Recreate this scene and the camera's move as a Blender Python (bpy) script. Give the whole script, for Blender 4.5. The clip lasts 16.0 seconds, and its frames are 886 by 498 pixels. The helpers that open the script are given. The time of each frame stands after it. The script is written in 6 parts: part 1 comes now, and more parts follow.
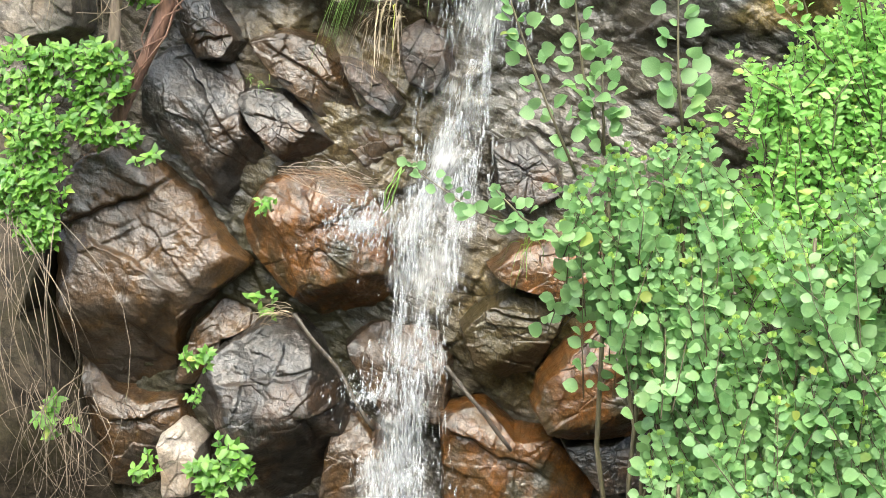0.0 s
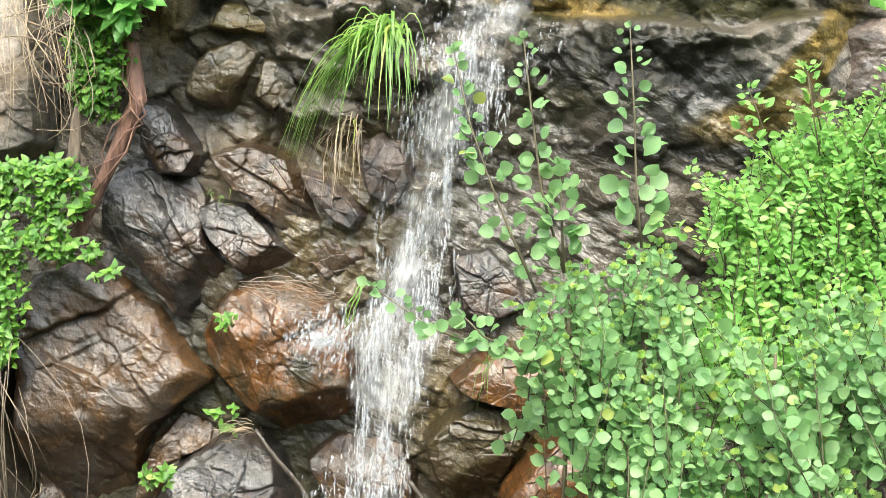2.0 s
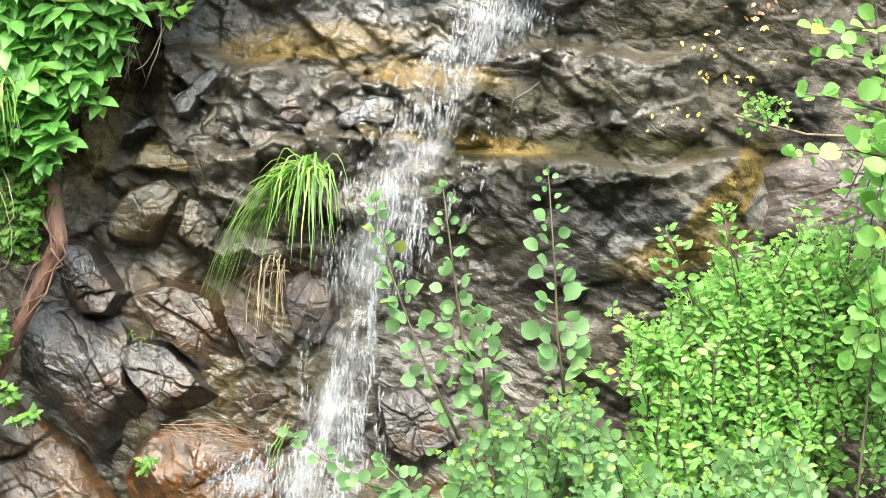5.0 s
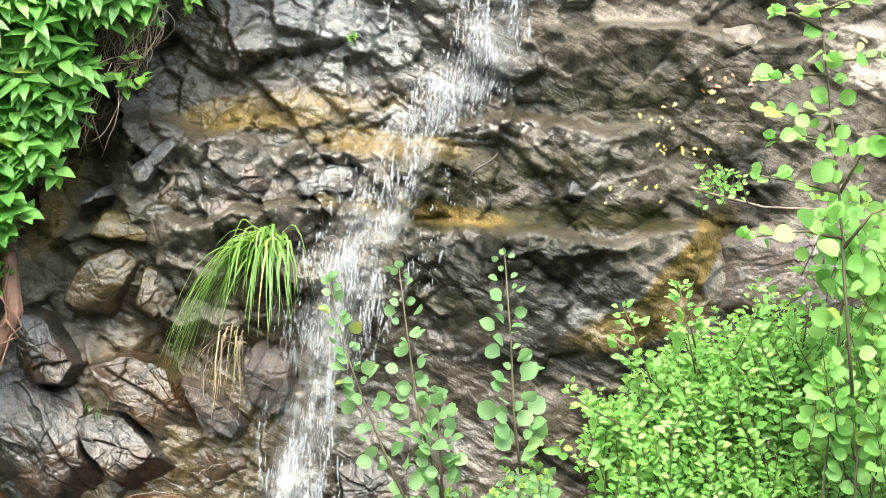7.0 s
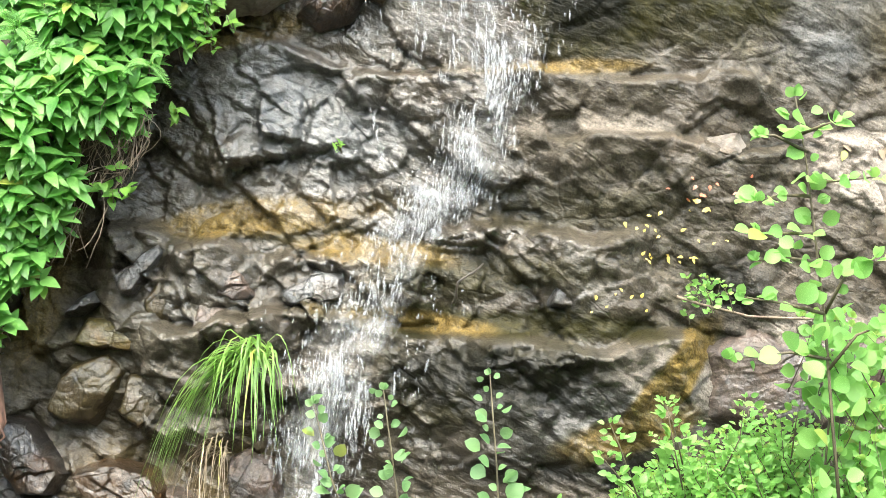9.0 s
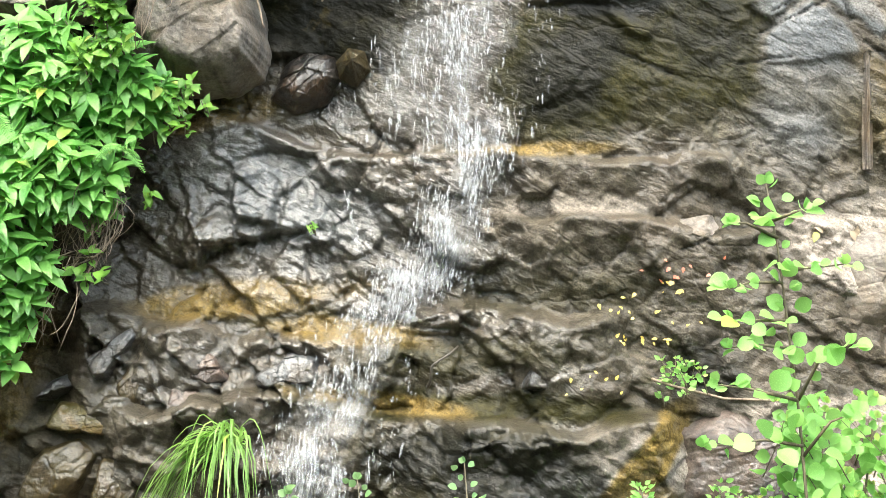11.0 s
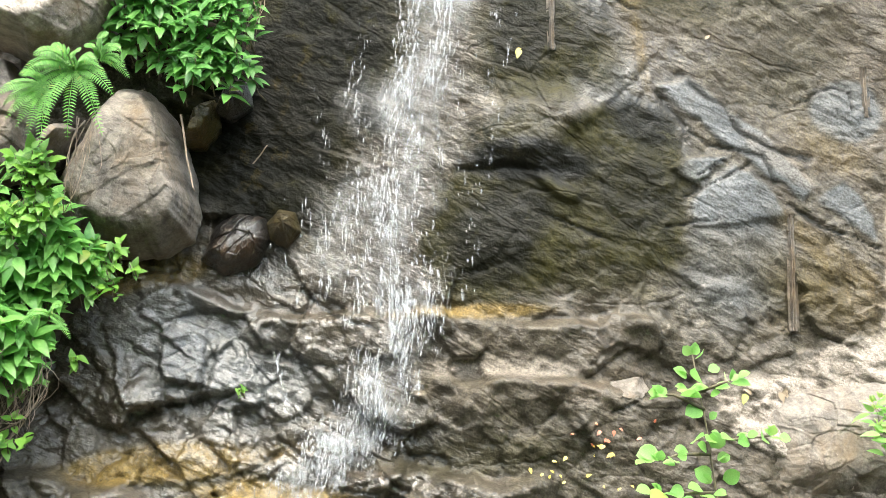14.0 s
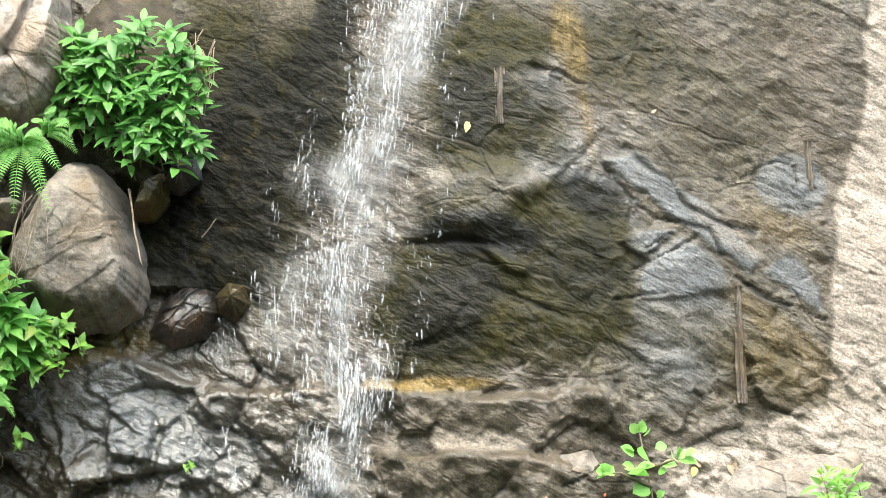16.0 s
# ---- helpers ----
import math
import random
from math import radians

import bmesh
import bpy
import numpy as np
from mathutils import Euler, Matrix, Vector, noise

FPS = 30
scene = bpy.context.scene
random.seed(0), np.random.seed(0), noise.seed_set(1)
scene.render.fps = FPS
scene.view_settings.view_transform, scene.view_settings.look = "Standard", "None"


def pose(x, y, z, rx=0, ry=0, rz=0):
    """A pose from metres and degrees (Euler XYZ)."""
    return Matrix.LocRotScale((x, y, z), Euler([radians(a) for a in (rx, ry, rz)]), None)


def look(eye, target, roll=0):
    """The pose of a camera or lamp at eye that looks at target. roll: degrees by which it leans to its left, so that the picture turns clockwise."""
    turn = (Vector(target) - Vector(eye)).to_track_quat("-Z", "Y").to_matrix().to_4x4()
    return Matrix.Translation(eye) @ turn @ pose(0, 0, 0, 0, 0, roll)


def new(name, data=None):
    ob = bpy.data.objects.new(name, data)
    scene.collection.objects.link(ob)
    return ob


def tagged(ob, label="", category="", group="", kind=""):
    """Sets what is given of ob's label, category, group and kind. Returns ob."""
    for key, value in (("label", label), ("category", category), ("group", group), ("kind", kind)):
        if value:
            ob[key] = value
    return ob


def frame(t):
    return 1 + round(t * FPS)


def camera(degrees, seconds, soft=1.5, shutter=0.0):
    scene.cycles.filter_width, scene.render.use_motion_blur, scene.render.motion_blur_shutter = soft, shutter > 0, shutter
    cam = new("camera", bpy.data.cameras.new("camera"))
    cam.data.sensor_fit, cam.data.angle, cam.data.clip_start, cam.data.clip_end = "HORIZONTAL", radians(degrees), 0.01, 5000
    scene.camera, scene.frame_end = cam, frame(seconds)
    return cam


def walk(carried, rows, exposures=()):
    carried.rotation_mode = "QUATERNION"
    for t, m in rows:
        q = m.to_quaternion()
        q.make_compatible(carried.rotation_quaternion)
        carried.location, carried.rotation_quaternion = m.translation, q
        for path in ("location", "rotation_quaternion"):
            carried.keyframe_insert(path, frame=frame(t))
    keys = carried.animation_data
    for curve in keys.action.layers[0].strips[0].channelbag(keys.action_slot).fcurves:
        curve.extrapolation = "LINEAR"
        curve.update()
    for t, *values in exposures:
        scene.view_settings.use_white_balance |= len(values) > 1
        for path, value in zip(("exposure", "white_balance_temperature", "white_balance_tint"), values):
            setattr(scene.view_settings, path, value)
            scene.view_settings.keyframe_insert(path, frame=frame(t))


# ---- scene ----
cam = camera(35, 16.0, soft=0.8)
ROWS = [
    (0, -0.0480, -0.0132, 2.1771, 5.273, -9.576, 1.010),
    (0.5, -0.0478, -0.0101, 2.1823, 4.956, -8.308, 1.124),
    (1, -0.0384, -0.0010, 2.2023, 4.753, -7.128, 1.155),
    (1.5, -0.0392, 0.0062, 2.2283, 4.278, -6.460, 0.923),
    (2, -0.0293, 0.0111, 2.2546, 3.999, -5.831, 0.632),
    (2.5, -0.0277, 0.0162, 2.2793, 3.681, -5.239, 0.374),
    (3, -0.0258, 0.0204, 2.2958, 3.303, -4.272, 0.262),
    (3.5, -0.0089, 0.0194, 2.3327, 2.755, -3.710, 0.150),
    (4, -0.0114, 0.0213, 2.3652, 2.293, -3.001, 0.070),
    (4.5, -0.0039, 0.0240, 2.3763, 1.759, -2.290, 0.114),
    (7, 0.0462, 0.0391, 2.5314, 0.125, -0.374, 0.214),
    (7.5, 0.0504, 0.0397, 2.5714, -0.327, -0.063, 0.149),
    (8, 0.0592, 0.0460, 2.6434, -0.186, 0.324, 0.134),
    (8.5, 0.0593, 0.0479, 2.6768, -0.072, 1.472, 0.109),
    (9, 0.0645, 0.0467, 2.7088, -0.231, 2.071, 0.064),
    (11.5, 0.0756, 0.0406, 2.8084, -1.497, 5.278, -0.284),
    (12, 0.0712, 0.0384, 2.8374, -1.870, 6.010, -0.367),
    (12.5, 0.0759, 0.0374, 2.8643, -2.194, 6.942, -0.443),
    (13, 0.0944, 0.0416, 2.8819, -2.694, 8.044, -0.502),
    (13.5, 0.1036, 0.0345, 2.9027, -3.163, 8.868, -0.540),
    (14, 0.1130, 0.0337, 2.9160, -3.648, 9.733, -0.616),
    (14.5, 0.1215, 0.0271, 2.9369, -4.162, 10.428, -0.782),
    (15, 0.1294, 0.0239, 2.9525, -4.595, 10.637, -0.876),
    (15.5, 0.1347, 0.0174, 2.9681, -5.028, 11.319, -0.958),
    (16, 0.1437, 0.0147, 2.9849, -5.439, 11.924, -1.118)]
walk(cam, [(t, pose(x, y, z, 90 + pitch, 0, yaw) @ pose(0, 0, 0, 0, 0, roll)) for t, x, y, z, yaw, pitch, roll in ROWS],
     exposures=[(0, 2.70, 6480, 2), (9, 2.86, 6450, 2), (16, 2.74, 6450, 2)])

# ---- sky and sun ----
world = bpy.data.worlds.new("sky")
world.use_nodes = True
scene.world = world
sky = world.node_tree.nodes.new("ShaderNodeTexSky")
sky.sky_type, sky.sun_disc = "NISHITA", False
sky.sun_elevation, sky.sun_rotation = radians(62), radians(190)
sky.dust_density, sky.air_density, sky.ozone_density = 4.8, 1.1, 0.7
background = world.node_tree.nodes["Background"]
background.inputs[1].default_value = 0.15
world.node_tree.links.new(sky.outputs[0], background.inputs[0])
sun = new("sun", bpy.data.lights.new("sun", "SUN"))
sun.data.energy, sun.data.angle, sun.data.color = 0.75, radians(60), (1, 0.97, 0.92)
sun.matrix_world = look((1, -6, 14), (0, 5, 2))


# ---- number helpers ----
def smooth(a):
    a = np.clip(a, 0, 1)
    return a * a * (3 - 2 * a)


def lattice(i, j, seed):
    h = (i.astype(np.int64) * 374761393 + j.astype(np.int64) * 668265263 + seed * 974634541) & 0x7FFFFFFF
    h = ((h ^ (h >> 13)) * 1274126177) & 0x7FFFFFFF
    h = ((h ^ (h >> 16)) * 1103515245) & 0x7FFFFFFF
    return ((h ^ (h >> 15)) & 0xFFFF) / 65535.0


def value_noise(x, z, seed):
    i, j = np.floor(x), np.floor(z)
    u, v = smooth(x - i), smooth(z - j)
    a, b = lattice(i, j, seed), lattice(i + 1, j, seed)
    c, d = lattice(i, j + 1, seed), lattice(i + 1, j + 1, seed)
    return (a + (b - a) * u) * (1 - v) + (c + (d - c) * u) * v - 0.5


def fbm(x, z, freq, octaves, seed):
    total, amp = 0, 1.0
    for k in range(octaves):
        total = total + amp * value_noise(x * freq + 17.3 * k, z * freq - 9.1 * k, seed + k)
        freq, amp = freq * 2.03, amp * 0.5
    return total


def facets(x, z, size, aspect, lean, seed, tilt):
    """Broken rock: each cell of a jittered net is a plane of its own, with a notch along the joints."""
    c, s = math.cos(radians(lean)), math.sin(radians(lean))
    x, z = x + size * 0.16 * fbm(x, z, 1.1 / size, 4, seed + 9), z + size * 0.16 * fbm(x, z, 1.1 / size, 3, seed + 15)
    p, q = (x * c + z * s) / (size * aspect), (z * c - x * s) / size
    ip, iq = np.floor(p), np.floor(q)
    near = np.full(np.shape(p), 9.0)
    second, height = near.copy(), np.zeros(np.shape(p))
    for a in (-1, 0, 1):
        for b in (-1, 0, 1):
            u, v = ip + a, iq + b
            du, dv = p - u - 0.1 - 0.8 * lattice(u, v, seed), q - v - 0.1 - 0.8 * lattice(u, v, seed + 1)
            d = np.sqrt(du * du + dv * dv)
            plane = lattice(u, v, seed + 2) - 0.5 + tilt * (du * (lattice(u, v, seed + 3) - 0.5) + dv * (lattice(u, v, seed + 4) - 0.58))
            first = d < near
            second = np.where(first, near, np.minimum(second, d))
            height, near = np.where(first, plane, height), np.where(first, d, near)
    return height - 0.09 * np.exp(-((second - near) / 0.04) ** 2)


def blob(x, z, x0, z0, rx, rz, turn=0.0, edge=0.5, seed=3):
    """1 inside an uneven ellipse, fading to 0 past its rim."""
    c, s = math.cos(radians(turn)), math.sin(radians(turn))
    u, v = ((x - x0) * c + (z - z0) * s) / rx, ((z - z0) * c - (x - x0) * s) / rz
    return smooth((1.15 - np.sqrt(u * u + v * v) + 0.55 * fbm(x, z, 4.0, 4, seed)) / edge)


# ---- materials ----
class Nodes:
    def __init__(self, name):
        self.mat = bpy.data.materials.new(name)
        self.mat.use_nodes = True
        self.tree = self.mat.node_tree
        self.bsdf = self.tree.nodes["Principled BSDF"]

    def add(self, kind, **values):
        node = self.tree.nodes.new("ShaderNode" + kind)
        for key, value in values.items():
            self.put(node, key, value)
        return node

    def put(self, node, key, value):
        socket = node.inputs[int(key[1:])] if key[0] == "i" and key[1:].isdigit() else node.inputs[key.replace("_", " ")]
        if isinstance(value, bpy.types.NodeSocket):
            self.tree.links.new(value, socket)
        else:
            socket.default_value = value

    def noise(self, coord, scale, detail=5.0, rough=0.6, warp=0.0):
        return self.add("TexNoise", Vector=coord, Scale=scale, Detail=detail, Roughness=rough, Distortion=warp).outputs[0]

    def ridge(self, coord, scale, detail=2.0, rough=0.5, warp=0.5):
        """Creases: sharp valley lines between rounded swells."""
        fold = self.math("ABSOLUTE", self.math("SUBTRACT", self.noise(coord, scale, detail, rough, warp), 0.5), 0)
        return self.math("MULTIPLY", fold, 2.0)

    def cracks(self, coord, scale, width, seed=0.0):
        """1 along the joints of broken stone, 0 between them."""
        bent = self.add("VectorMath", i0=coord, i1=self.add("VectorMath", i0=self.add("TexNoise", Vector=coord, Scale=scale * 1.4, Detail=5.0).outputs["Color"], i1=(0.35 / scale + seed,) * 3).outputs[0])
        bent.operation = "ADD"
        bent.inputs[1].links[0].from_node.operation = "MULTIPLY"
        cell = self.tree.nodes.new("ShaderNodeTexVoronoi")
        cell.feature = "DISTANCE_TO_EDGE"
        self.put(cell, "Vector", bent.outputs[0])
        cell.inputs["Scale"].default_value = scale
        return self.math("SUBTRACT", 1.0, self.ramp(cell.outputs["Distance"], 0.0, width))

    def chips(self, coord, scale):
        """Small angular breaks: the pyramids of a warped cell net."""
        bent = self.add("VectorMath", i0=coord, i1=self.add("VectorMath", i0=self.add("TexNoise", Vector=coord, Scale=scale * 0.9, Detail=3.0).outputs["Color"], i1=(0.7 / scale,) * 3).outputs[0])
        bent.operation = "ADD"
        bent.inputs[1].links[0].from_node.operation = "MULTIPLY"
        cell = self.tree.nodes.new("ShaderNodeTexVoronoi")
        cell.distance = "CHEBYCHEV"
        self.put(cell, "Vector", bent.outputs[0])
        cell.inputs["Scale"].default_value = scale
        return cell.outputs["Distance"]

    def stretch(self, coord, x, y, z):
        return self.add("Mapping", Vector=coord, Scale=(x, y, z)).outputs[0]

    def ramp(self, value, low, high):
        node = self.add("MapRange", Value=value)
        node.inputs[1].default_value, node.inputs[2].default_value = low, high
        return node.outputs[0]

    def math(self, op, a, b):
        node = self.tree.nodes.new("ShaderNodeMath")
        node.operation = op
        self.put(node, "i0", a), self.put(node, "i1", b)
        return node.outputs[0]

    def mix(self, fac, a, b):
        node = self.tree.nodes.new("ShaderNodeMix")
        node.data_type = "RGBA"
        self.put(node, "i0", fac)
        self.put(node, "i6", a if isinstance(a, bpy.types.NodeSocket) else (*a, 1))
        self.put(node, "i7", b if isinstance(b, bpy.types.NodeSocket) else (*b, 1))
        return node.outputs[2]

    def bump(self, *layers):
        normal = None
        for height, strength, distance in layers:
            node = self.add("Bump", Height=height, Strength=strength, Distance=distance)
            if normal:
                self.tree.links.new(normal, node.inputs["Normal"])
            normal = node.outputs[0]
        self.tree.links.new(normal, self.bsdf.inputs["Normal"])

    def set(self, **values):
        for key, value in values.items():
            self.put(self.bsdf, key, (*value, 1) if isinstance(value, tuple) else value)
        return self.mat


def film(n, co, wet, shine=1.54):
    """Water standing on stone: a smooth clear coat with ripples of its own."""
    ripples = n.noise(n.stretch(co, 60, 60, 24), 1.0, 2.0, 0.55, 1.0)
    swell = n.noise(co, 11, 4.0, 0.6, 0.4)
    a = n.add("Bump", Height=swell, Strength=0.2, Distance=0.008, Normal=n.bsdf.inputs["Normal"].links[0].from_socket)
    d = n.add("Bump", Height=ripples, Strength=0.55, Distance=0.007, Normal=a.outputs[0])
    e = n.add("Bump", Height=n.chips(n.stretch(co, 1, 1, 0.7), 17), Strength=0.15, Distance=0.008, Normal=d.outputs[0])
    c = n.add("Bump", Height=n.noise(co, 105, 3, 0.65), Strength=0.4, Distance=0.003, Normal=e.outputs[0])
    n.tree.links.new(c.outputs[0], n.bsdf.inputs["Coat Normal"])
    n.put(n.bsdf, "Coat Weight", n.math("MULTIPLY", wet, n.ramp(n.noise(n.stretch(co, 38, 38, 24), 1.0, 6, 0.72, 0.5), 0.27, 0.58)))
    n.bsdf.inputs["Coat Roughness"].default_value = 0.05
    n.bsdf.inputs["Coat IOR"].default_value = shine


def rock_material(name, dark, light, stain, stain_share, rough, stain2=None, wetted=1.0):
    n = Nodes(name)
    co = n.add("TexCoord").outputs["Object"]
    broad, grain = n.noise(co, 3.2, 6, 0.62, 0.4), n.noise(co, 16, 8, 0.68, 0.3)
    fine = n.noise(co, 75, 6, 0.7)
    runs = n.noise(n.stretch(n.add("Mapping", Vector=co, Rotation=(0, radians(-25), 0)).outputs[0], 34, 34, 6), 1.0, 6, 0.68, 0.6)
    col = n.mix(n.ramp(grain, 0.40, 0.60), dark, light)
    col = n.mix(n.math("MULTIPLY", n.ramp(broad, 0.62 - 0.3 * stain_share, 0.78 - 0.3 * stain_share), n.ramp(runs, 0.2, 0.6)), col, stain)
    if stain2:
        col = n.mix(n.ramp(n.noise(co, 2.1, 5, 0.6, 0.8), 0.5, 0.62), col, stain2)
    col = n.mix(n.ramp(fine, 0.62, 0.75), col, tuple(min(1, 1.5 * c + 0.02) for c in light))
    split = n.math("MULTIPLY", n.cracks(co, 2.1, 0.02), 0.0 if name == "dark_soil" else n.ramp(n.noise(co, 2.5, 3), 0.47, 0.62))
    col = n.mix(n.math("MULTIPLY", split, 0.08), col, tuple(0.25 * c for c in dark))
    creases = n.ridge(n.stretch(n.add("Mapping", Vector=co, Rotation=(0, radians(-30), 0)).outputs[0], 7, 7, 12), 1.0, 5, 0.6, 0.3)
    speck = n.tree.nodes.new("ShaderNodeMix")
    speck.data_type, speck.blend_type = "RGBA", "MULTIPLY"
    grit = n.mix(n.ramp(n.noise(co, 110, 5, 0.75), 0.36, 0.64), (0.45, 0.44, 0.42), (1.5, 1.5, 1.5))
    n.put(speck, "i0", 0.8 if wetted > 0.5 else 0.3), n.put(speck, "i6", col), n.put(speck, "i7", grit)
    col = speck.outputs[2]
    wet = n.ramp(n.math("ADD", n.math("MULTIPLY", broad, 0.5), n.math("MULTIPLY", grain, 0.5)), 0.38, 0.62)
    n.bump((n.math("SUBTRACT", 1.0, split), 0.35, 0.012), (creases, 0.45, 0.014), (n.chips(co, 13), 0.25, 0.012), (n.chips(co, 34), 0.35, 0.006), (grain, 0.5, 0.010), (n.noise(co, 60, 4, 0.6, 0.3), 0.6, 0.005), (fine, 0.5, 0.003))
    if wetted:
        film(n, co, n.math("MULTIPLY", n.ramp(n.noise(co, 4.5, 5, 0.6), 0.34, 0.5), wetted))
    n.bsdf.inputs["Specular IOR Level"].default_value = 0.2
    return n.set(Base_Color=col, Roughness=n.math("ADD", n.math("MULTIPLY", wet, 0.28), rough))


def face_material():
    """The rock face: grey schist with rust, mossy patches, painted gap shade, pale dry stone and water film, laid out
    by the stain layers.
    """
    n = Nodes("wet_schist")
    co = n.add("TexCoord").outputs["Object"]
    layer = n.tree.nodes.new("ShaderNodeAttribute")
    layer.attribute_name = "stain_and_shade"
    split = n.add("SeparateColor", Color=layer.outputs["Color"])
    rust, moss_and_shade, pale, wet = split.outputs[0], split.outputs[1], split.outputs[2], layer.outputs["Alpha"]
    broad, grain = n.noise(co, 2.6, 6, 0.62, 0.5), n.noise(co, 15, 9, 0.7, 0.4)
    fine = n.noise(co, 80, 6, 0.7)
    runs = n.noise(n.stretch(co, 30, 30, 3.5), 1.0, 6, 0.65, 0.8)
    slant = n.noise(n.stretch(n.add("Mapping", Vector=co, Rotation=(0, radians(-28), 0)).outputs[0], 5, 5, 26), 1.0, 6, 0.65, 0.5)
    slate = n.tree.nodes.new("ShaderNodeAttribute")
    slate.attribute_name = "slate"
    col = n.mix(n.ramp(grain, 0.40, 0.61), (0.026, 0.022, 0.014), (0.086, 0.074, 0.054))
    col = n.mix(n.ramp(broad, 0.42, 0.66), col, n.mix(n.ramp(slant, 0.3, 0.7), (0.028, 0.022, 0.014), (0.105, 0.085, 0.063)))
    col = n.mix(n.math("MULTIPLY", slate.outputs["Fac"], n.ramp(grain, 0.15, 0.5)), col, n.mix(n.ramp(slant, 0.3, 0.7), (0.055, 0.058, 0.059), (0.115, 0.120, 0.121)))
    col = n.mix(n.math("MULTIPLY", pale, n.ramp(grain, 0.1, 0.45)), col, n.mix(n.ramp(slant, 0.3, 0.7), (0.14, 0.119, 0.098), (0.30, 0.265, 0.228)))
    col = n.mix(n.math("MULTIPLY", moss_and_shade, n.ramp(runs, 0.05, 0.35)), col, n.mix(n.ramp(grain, 0.3, 0.65), (0.005, 0.0048, 0.0013), (0.030, 0.027, 0.007)))
    col = n.mix(n.math("MULTIPLY", rust, n.ramp(grain, 0.15, 0.5)), col, n.mix(n.ramp(runs, 0.3, 0.65), (0.075, 0.050, 0.014), (0.172, 0.120, 0.037)))
    col = n.mix(n.math('MULTIPLY', n.ramp(fine, 0.64, 0.76), n.math('SUBTRACT', 1.0, n.math('MULTIPLY', moss_and_shade, 0.8))), col, (0.2, 0.18, 0.155))
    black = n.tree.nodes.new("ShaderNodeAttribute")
    black.attribute_name = "black_and_shade"
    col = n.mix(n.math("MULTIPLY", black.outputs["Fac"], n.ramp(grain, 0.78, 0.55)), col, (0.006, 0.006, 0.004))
    soaked = n.tree.nodes.new("ShaderNodeMix")
    soaked.data_type, soaked.blend_type = "RGBA", "MULTIPLY"
    n.put(soaked, "i0", n.math("MULTIPLY", wet, 0.34)), n.put(soaked, "i6", col), n.put(soaked, "i7", (0.16, 0.15, 0.14, 1))
    col = soaked.outputs[2]
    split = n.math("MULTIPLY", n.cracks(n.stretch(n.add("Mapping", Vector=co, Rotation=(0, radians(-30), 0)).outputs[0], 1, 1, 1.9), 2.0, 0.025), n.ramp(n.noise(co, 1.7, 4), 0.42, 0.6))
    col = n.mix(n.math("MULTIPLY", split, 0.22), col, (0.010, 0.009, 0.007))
    leant = n.stretch(n.add("Mapping", Vector=co, Rotation=(0, radians(-28), 0)).outputs[0], 0.55, 1, 1.3)
    creases = n.ridge(n.stretch(n.add("Mapping", Vector=co, Rotation=(0, radians(-24), 0)).outputs[0], 5, 5, 11), 1.0, 6, 0.6, 0.3)
    folds = n.ridge(n.stretch(n.add("Mapping", Vector=co, Rotation=(0, radians(35), 0)).outputs[0], 14, 14, 22), 1.0, 4, 0.6, 0.3)
    n.bump((n.math("SUBTRACT", 1.0, split), 0.35, 0.012), (creases, 0.6, 0.022), (folds, 0.4, 0.008), (n.noise(n.stretch(leant, 22, 12, 58), 1.0, 6, 0.68, 0.6), 0.4, 0.009), (n.chips(leant, 12), 0.4, 0.014), (n.chips(leant, 33), 0.45, 0.007), (runs, 0.25, 0.006), (grain, 0.4, 0.010), (n.noise(n.stretch(co, 70, 70, 48), 1.0, 4, 0.6, 0.6), 0.5, 0.005), (fine, 0.5, 0.003))
    speck = n.tree.nodes.new("ShaderNodeMix")
    speck.data_type, speck.blend_type = "RGBA", "MULTIPLY"
    grit = n.mix(n.ramp(n.noise(co, 110, 5, 0.75), 0.36, 0.64), (0.45, 0.44, 0.42), (1.5, 1.5, 1.5))
    n.put(speck, "i0", 0.8), n.put(speck, "i6", col), n.put(speck, "i7", grit)
    col = speck.outputs[2]
    film(n, co, wet, 1.85)
    n.bsdf.inputs["Specular IOR Level"].default_value = 0.12
    gloss = n.math("SUBTRACT", 0.62, n.math("MULTIPLY", wet, 0.25))
    return n.set(Base_Color=col, Roughness=n.math("ADD", gloss, n.math("MULTIPLY", n.ramp(grain, 0.35, 0.7), 0.1)))


def leaf_material(name, dark, light, rough=0.45, glow=0.48):
    n = Nodes(name)
    co = n.add("TexCoord").outputs["Object"]
    island = n.add("NewGeometry").outputs["Random Per Island"]
    own = n.tree.nodes.new("ShaderNodeObjectInfo").outputs["Random"]
    pick = n.math("FRACT", n.math("ADD", island, own), 0)
    col = n.mix(pick, dark, light)
    col = n.mix(n.ramp(n.noise(co, 30, 4), 0.5, 0.8), col, tuple(c * 1.35 + 0.01 for c in light))
    col = n.mix(n.ramp(pick, 0.975, 1.0), col, (0.30, 0.32, 0.06))
    thin = n.add("BsdfTranslucent", Color=n.mix(0.5, col, tuple(c * 1.6 for c in light)))
    n.set(Base_Color=col, Roughness=rough)
    n.bump((n.noise(co, 90, 3), 0.2, 0.003))
    out = n.tree.nodes["Material Output"]
    both = n.add("MixShader", Fac=glow)
    n.tree.links.new(n.bsdf.outputs[0], both.inputs[1])
    n.tree.links.new(thin.outputs[0], both.inputs[2])
    n.tree.links.new(both.outputs[0], out.inputs[0])
    return n.mat


